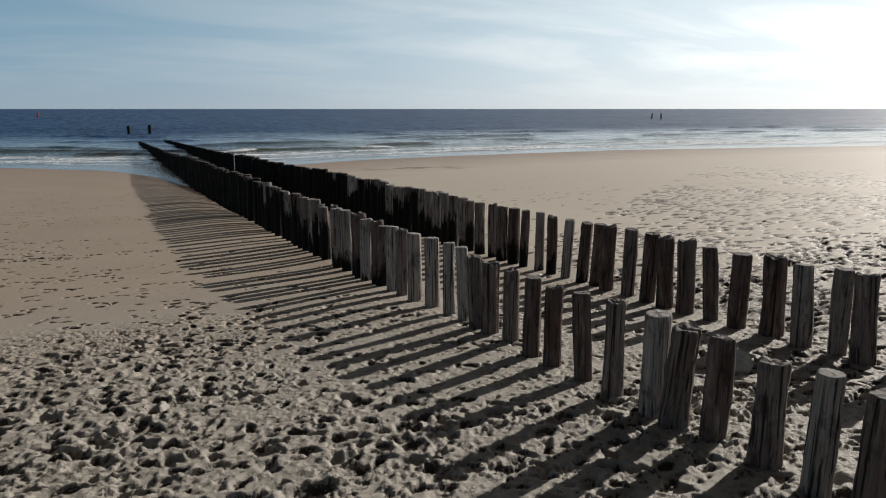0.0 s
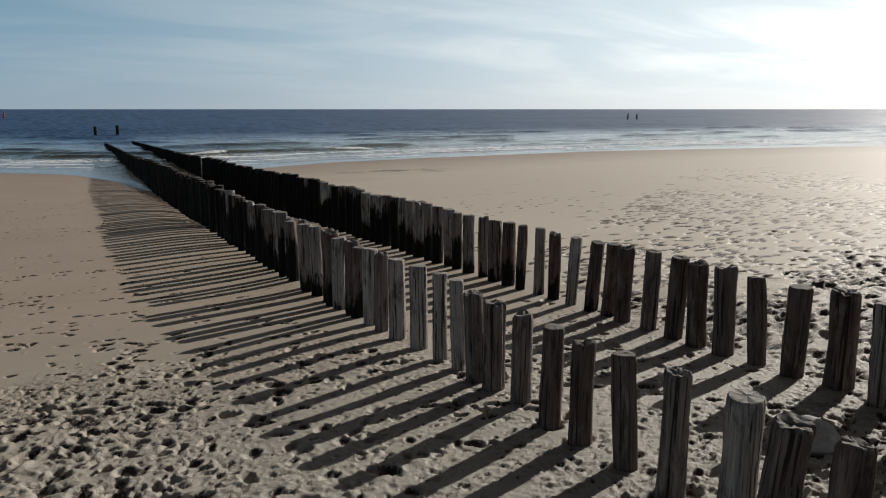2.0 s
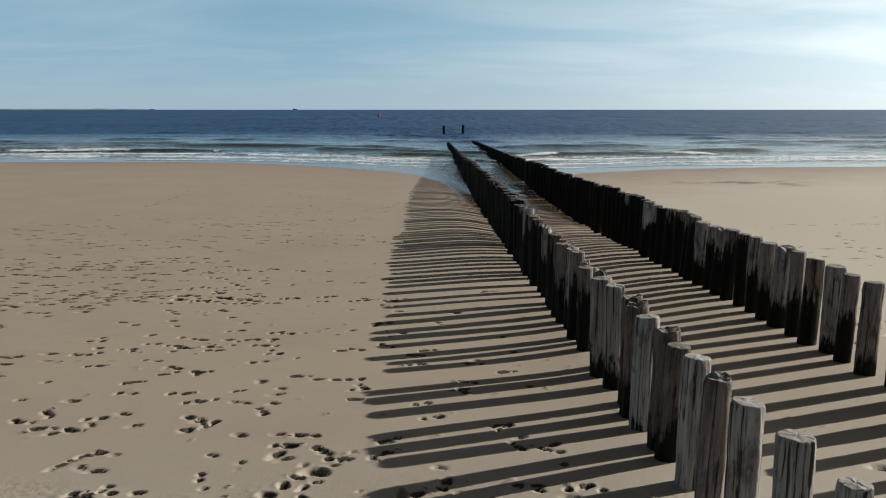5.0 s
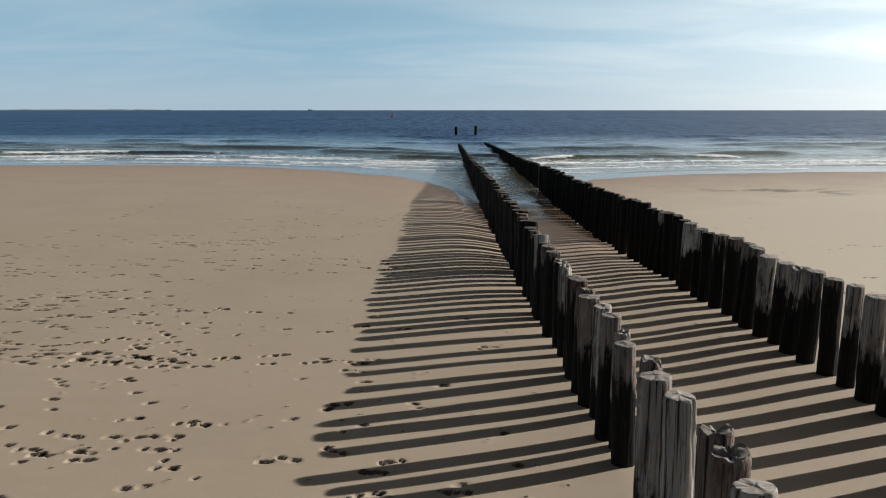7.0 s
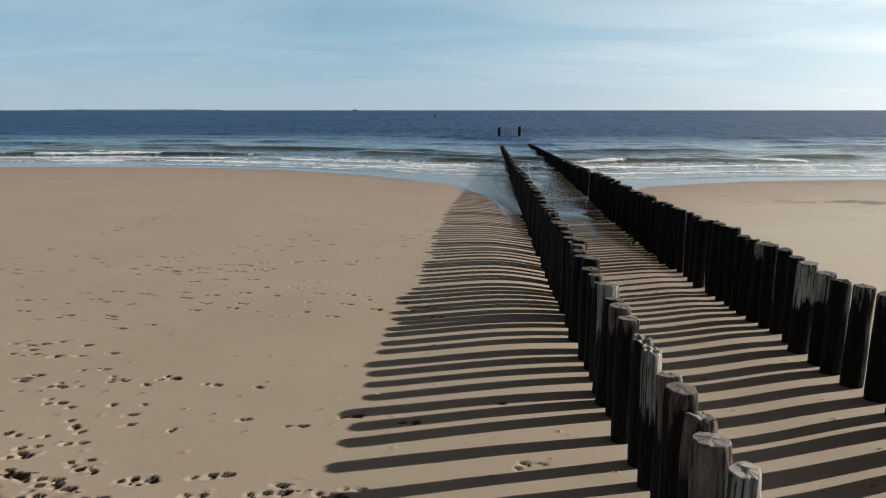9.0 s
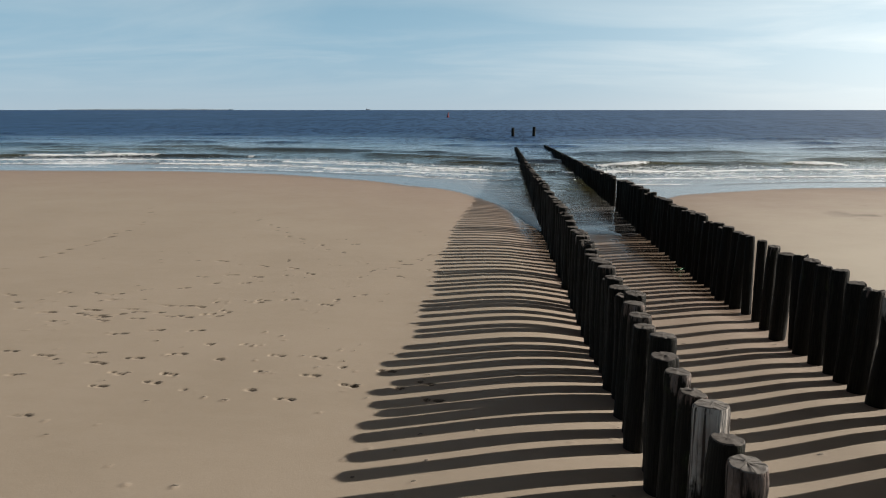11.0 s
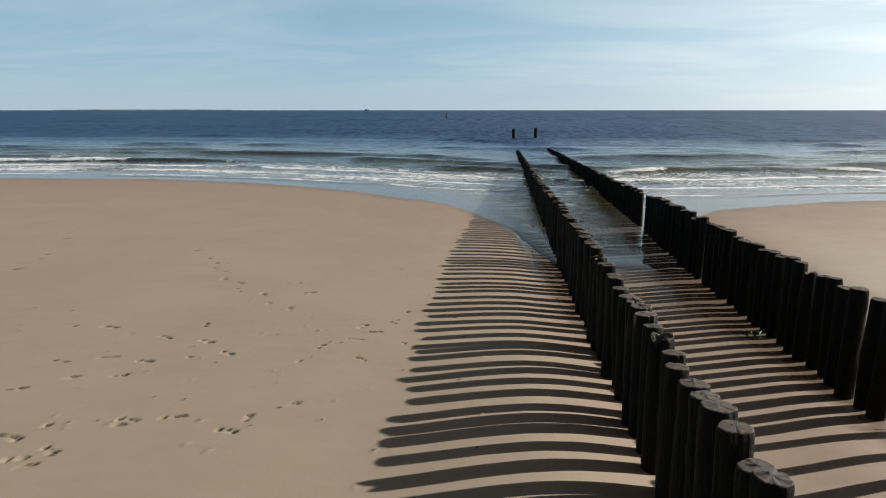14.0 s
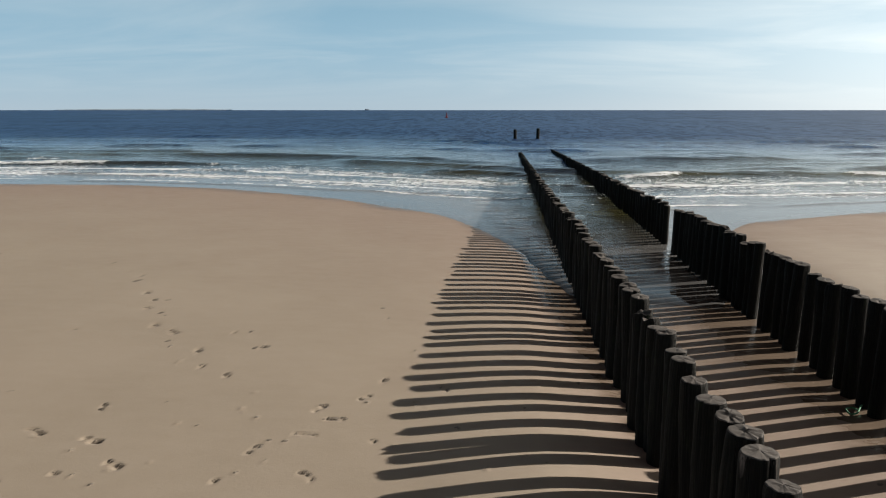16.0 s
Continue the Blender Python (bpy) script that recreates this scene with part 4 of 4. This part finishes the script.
# posts whose tops have rotted ragged
RAGGED = {4.19, 4.77, 5.19, 6.25, 7.50, 9.20, 9.70, 11.21, 14.05, 15.10, 15.50, 17.05, 18.37, 20.25, 9.22, 7.46, 9.74, 16.04}


def pile(x, y, pale, group, girth, shape):
    """One timber post driven into the beach."""
    rough_top = top_height(y) + (-0.06 if x > 7 and 37 < y < 47 else 0.05 if x < 7 and 37 < y < 52 else 0) + dice.uniform(-0.035, 0.035) * (1 if y < 24 else 1.6)
    top, lean = shape or (rough_top, dice.gauss(1.2 if x < 7 else -1.5, 1.6))
    foot = sand_at(x, y) - 0.45
    radius = girth or (dice.uniform(0.130, 0.155) if x > 7 and y > 17 else dice.uniform(0.135, 0.165) if y > 26 else dice.uniform(0.115, 0.150))
    kinds = DISTANT if y > 37 else WORN if y in RAGGED or dice.random() < 0.12 else SOUND
    shaft, cap = kinds[dice.randrange(len(kinds))]
    tall = top - foot
    tip = Euler((radians(-lean), radians(dice.gauss(0, 0.8)), 0)).to_matrix()
    turn = (tip @ Euler((0, 0, dice.uniform(0, 6.28))).to_matrix()).to_quaternion()
    step = tip @ Vector((0, 0, tall))
    base = Matrix.Translation((x - step.x, y - step.y, foot))
    root = new("timber_post")
    root.matrix_world = base
    if pale > 0.55 and top >= 1.75:
        label = "pale grey weathered timber post standing in sand"
    elif top >= 1.75:
        label = "dark brown cracked timber post standing in sand"
    elif y < 46:
        label = "black algae-covered timber post in damp sand"
    else:
        label = "black algae-covered timber post standing in the sea"
    tagged(root, label, "post", group)
    for name, mesh in (("shaft", shaft), ("end_grain", cap)):
        piece = new(name, mesh)
        piece.parent = root
        piece.matrix_basis = Matrix.LocRotScale(None, turn, (radius, radius, tall))
        piece.color = (pale, min(1.0, pale + 0.22) if y < 24 else 0.35 * pale, 0, 1)
    piece["label"] = "cracked grey end grain"


def stations(known, last):
    ys = list(known)
    while ys[-1] < last:
        ys.append(ys[-1] + dice.uniform(0.46, 0.60))
    return ys


for row_x, known, pales, girths, shapes, last, group in ((ROW_A, STATIONS_A, PALE_A, GIRTH_A, SHAPE_A, 105.0, "posts of the first groyne row"), (ROW_B, STATIONS_B, PALE_B, GIRTH_B, SHAPE_B, 113.0, "posts of the second groyne row")):
    far_v, far_f = [], []
    for y in stations(known, last):
        pale = pales.get(y, dice.choice([0.0, 0.03, 0.08, 0.14, 0.22]))
        x = row_x + dice.gauss(0, 0.025) + (0.12 if y == 28.98 else 0)
        if y < 72:
            pile(x, y, pale, group, girths.get(y), shapes.get(y))
            continue
        ring, _, _ = pile_rings(int(y * 10), False, 36, 14)
        top, rad, base = top_height(y) + dice.uniform(-0.05, 0.05), dice.uniform(0.11, 0.15), len(far_v)
        n = 12
        for z in (-1.8, top):
            far_v += [(x + rad * ring[10][k * 3][0], y + rad * ring[10][k * 3][1], z) for k in range(n)]
        far_f += [(base + k, base + (k + 1) % n, base + n + (k + 1) % n, base + n + k) for k in range(n)]
        far_f.append(tuple(range(base + n, base + 2 * n)))
    me = bpy.data.meshes.new("sea_posts")
    me.from_pydata(far_v, [], far_f)
    me.materials.append(TIMBER)
    tagged(new("sea_posts", me), "far black timber posts low in the waves", "posts", group, "stuff")


# ================= marks in the sea =================
def part(name, bm, material, parent=None, label=""):
    me = bpy.data.meshes.new(name)
    bm.to_mesh(me)
    bm.free()
    me.materials.append(material)
    ob = new(name, me)
    if parent is not None:
        ob.parent = parent
    if label:
        ob["label"] = label
    return ob


def lathe(profile, segs=14):
    """A turned shape from (radius, height) pairs."""
    bm = bmesh.new()
    rows = []
    for rad, z in profile:
        rows.append([bm.verts.new((rad * math.cos(2 * math.pi * k / segs), rad * math.sin(2 * math.pi * k / segs), z)) for k in range(segs)])
    for lo, hi in zip(rows, rows[1:]):
        for k in range(segs):
            bm.faces.new((lo[k], lo[(k + 1) % segs], hi[(k + 1) % segs], hi[k]))
    bm.faces.new(rows[-1])
    bm.faces.new(list(reversed(rows[0])))
    return bm


def sea_post(x, y, top, radius, lean):
    root = part("sea_post", lathe([(radius * 1.05, -2.0), (radius, 0), (radius * 0.97, top - 0.05), (radius * 0.8, top)]), TIMBER)
    root.matrix_world = pose(x, y, 0, 0, lean, 0)
    root.color = (0.1, 0.2, 0, 1)
    tagged(root, "dark timber post standing alone in the sea", "post", "sea posts")


sea_post(9.1, 149.8, 1.30, 0.27, 1)
sea_post(5.4, 149.0, 1.15, 0.26, -1)
sea_post(216.9, 250.4, 2.2, 0.27, 3)
sea_post(221.0, 249.3, 2.2, 0.27, -2)

buoy = part("channel_buoy", lathe([(0.9, -0.6), (1.15, 0.0), (1.15, 0.5), (0.55, 0.9), (0.42, 2.8), (0.30, 3.0)]), RED_PAINT)
buoy.matrix_world = pose(-28.0, 455, SEA, 0, 4, 0) @ Matrix.Scale(0.75, 4)
tagged(buoy, "red spar buoy floating far out at sea", "buoy")
mark = part("topmark", lathe([(0.36, 3.0), (0.36, 3.7), (0.2, 3.8)]), RED_PAINT, buoy)


def hull(name, length, high, x, y, label):
    bm = bmesh.new()
    for px, wide, base, top in ((-length / 2, 6, -1, high), (length * 0.42, 6, -1, high), (length / 2, 1, -1, high * 1.15)):
        for sy in (-1, 1):
            bm.verts.new((px, sy * wide, base))
            bm.verts.new((px, sy * wide, top))
    bmesh.ops.convex_hull(bm, input=bm.verts)
    root = part(name, bm, HULL)
    root.matrix_world = pose(x, y, 0)
    tagged(root, label, "ship")
    deck = bmesh.new()
    bmesh.ops.create_cube(deck, size=1, matrix=Matrix.LocRotScale((-length * 0.33, 0, high + high * 0.55), None, (length * 0.14, 9, high * 1.1)))
    bmesh.ops.bevel(deck, geom=deck.edges[:], offset=0.3, segments=1)
    part("deckhouse", deck, HULL, root)
    crane = bmesh.new()
    bmesh.ops.create_cube(crane, size=1, matrix=Matrix.LocRotScale((length * 0.1, 0, high * 1.5), None, (length * 0.03, 3, high)))
    part("mast", crane, HULL, root)


hull("cargo_ship", 26, 4, -807, 4500, "small dark ship on the horizon")

# low far shore on the horizon
shore_x = np.linspace(-2900, -1750, 120)
shore_h = 3.5 + 5.5 * fbm(shore_x * 0.012, shore_x * 0 + 4, 3) * smooth(-2900, -2600, shore_x) * (1 - smooth(-1950, -1750, shore_x))
bm = bmesh.new()
loops = []
for x, h in zip(shore_x, shore_h):
    loops.append([bm.verts.new((x, 4700 + dy, z)) for dy, z in ((-40, -2), (-25, h * 0.5), (0, h), (60, h), (90, -2))])
for a, b in zip(loops, loops[1:]):
    for k in range(4):
        bm.faces.new((a[k], a[k + 1], b[k + 1], b[k]))
tagged(part("backdrop", bm, COAST), "low hazy shore far across the water", "shore", kind="structure")

# ================= small things on the sand =================
def boulder(x, y, size, seed):
    """A rounded, sea-worn stone half sunk in the sand."""
    bm = bmesh.new()
    bmesh.ops.create_icosphere(bm, subdivisions=4, radius=1.0)
    shift = Vector((seed, seed * 2, 0))
    for v in bm.verts:
        v.co *= 1 + 0.22 * noise.noise(v.co * 0.9 + shift) + 0.05 * noise.noise(v.co * 3.5 + shift)
        v.co = Vector((v.co.x * size, v.co.y * size * 0.8, v.co.z * size * 0.72))
    for f in bm.faces:
        f.smooth = True
    ob = part("boulder", bm, STONE)
    ob.matrix_world = pose(x, y, sand_at(x, y) + size * 0.25, 0, 0, 40)
    tagged(ob, "rounded grey stone half buried in sand", "stone")


STONE = plain("grey_stone", (0.30, 0.28, 0.26), 0.8, grain=9.0, spread=0.3)
boulder(7.10, 6.42, 0.27, 3.0)

ROPE = plain("green_rope", (0.05, 0.19, 0.10), 0.75, grain=40.0)
curve = bpy.data.curves.new("rope_scrap", "CURVE")
curve.dimensions, curve.bevel_depth, curve.bevel_resolution = "3D", 0.014, 2
strand = curve.splines.new("NURBS")
strand.points.add(9)
for n, p in enumerate(strand.points):
    a = n * 0.75
    p.co = (0.20 * math.cos(a) + 0.03 * n, 0.13 * math.sin(a * 1.3), 0.02 + 0.03 * math.sin(a * 2) ** 2, 1)
strand.use_endpoint_u = True
curve.materials.append(ROPE)
rope = new("rope_scrap", curve)
rope.matrix_world = pose(8.50, 40.45, sand_at(8.50, 40.45) + 0.012, 0, 0, 25)
tagged(rope, "scrap of green rope lying by the posts", "rope")
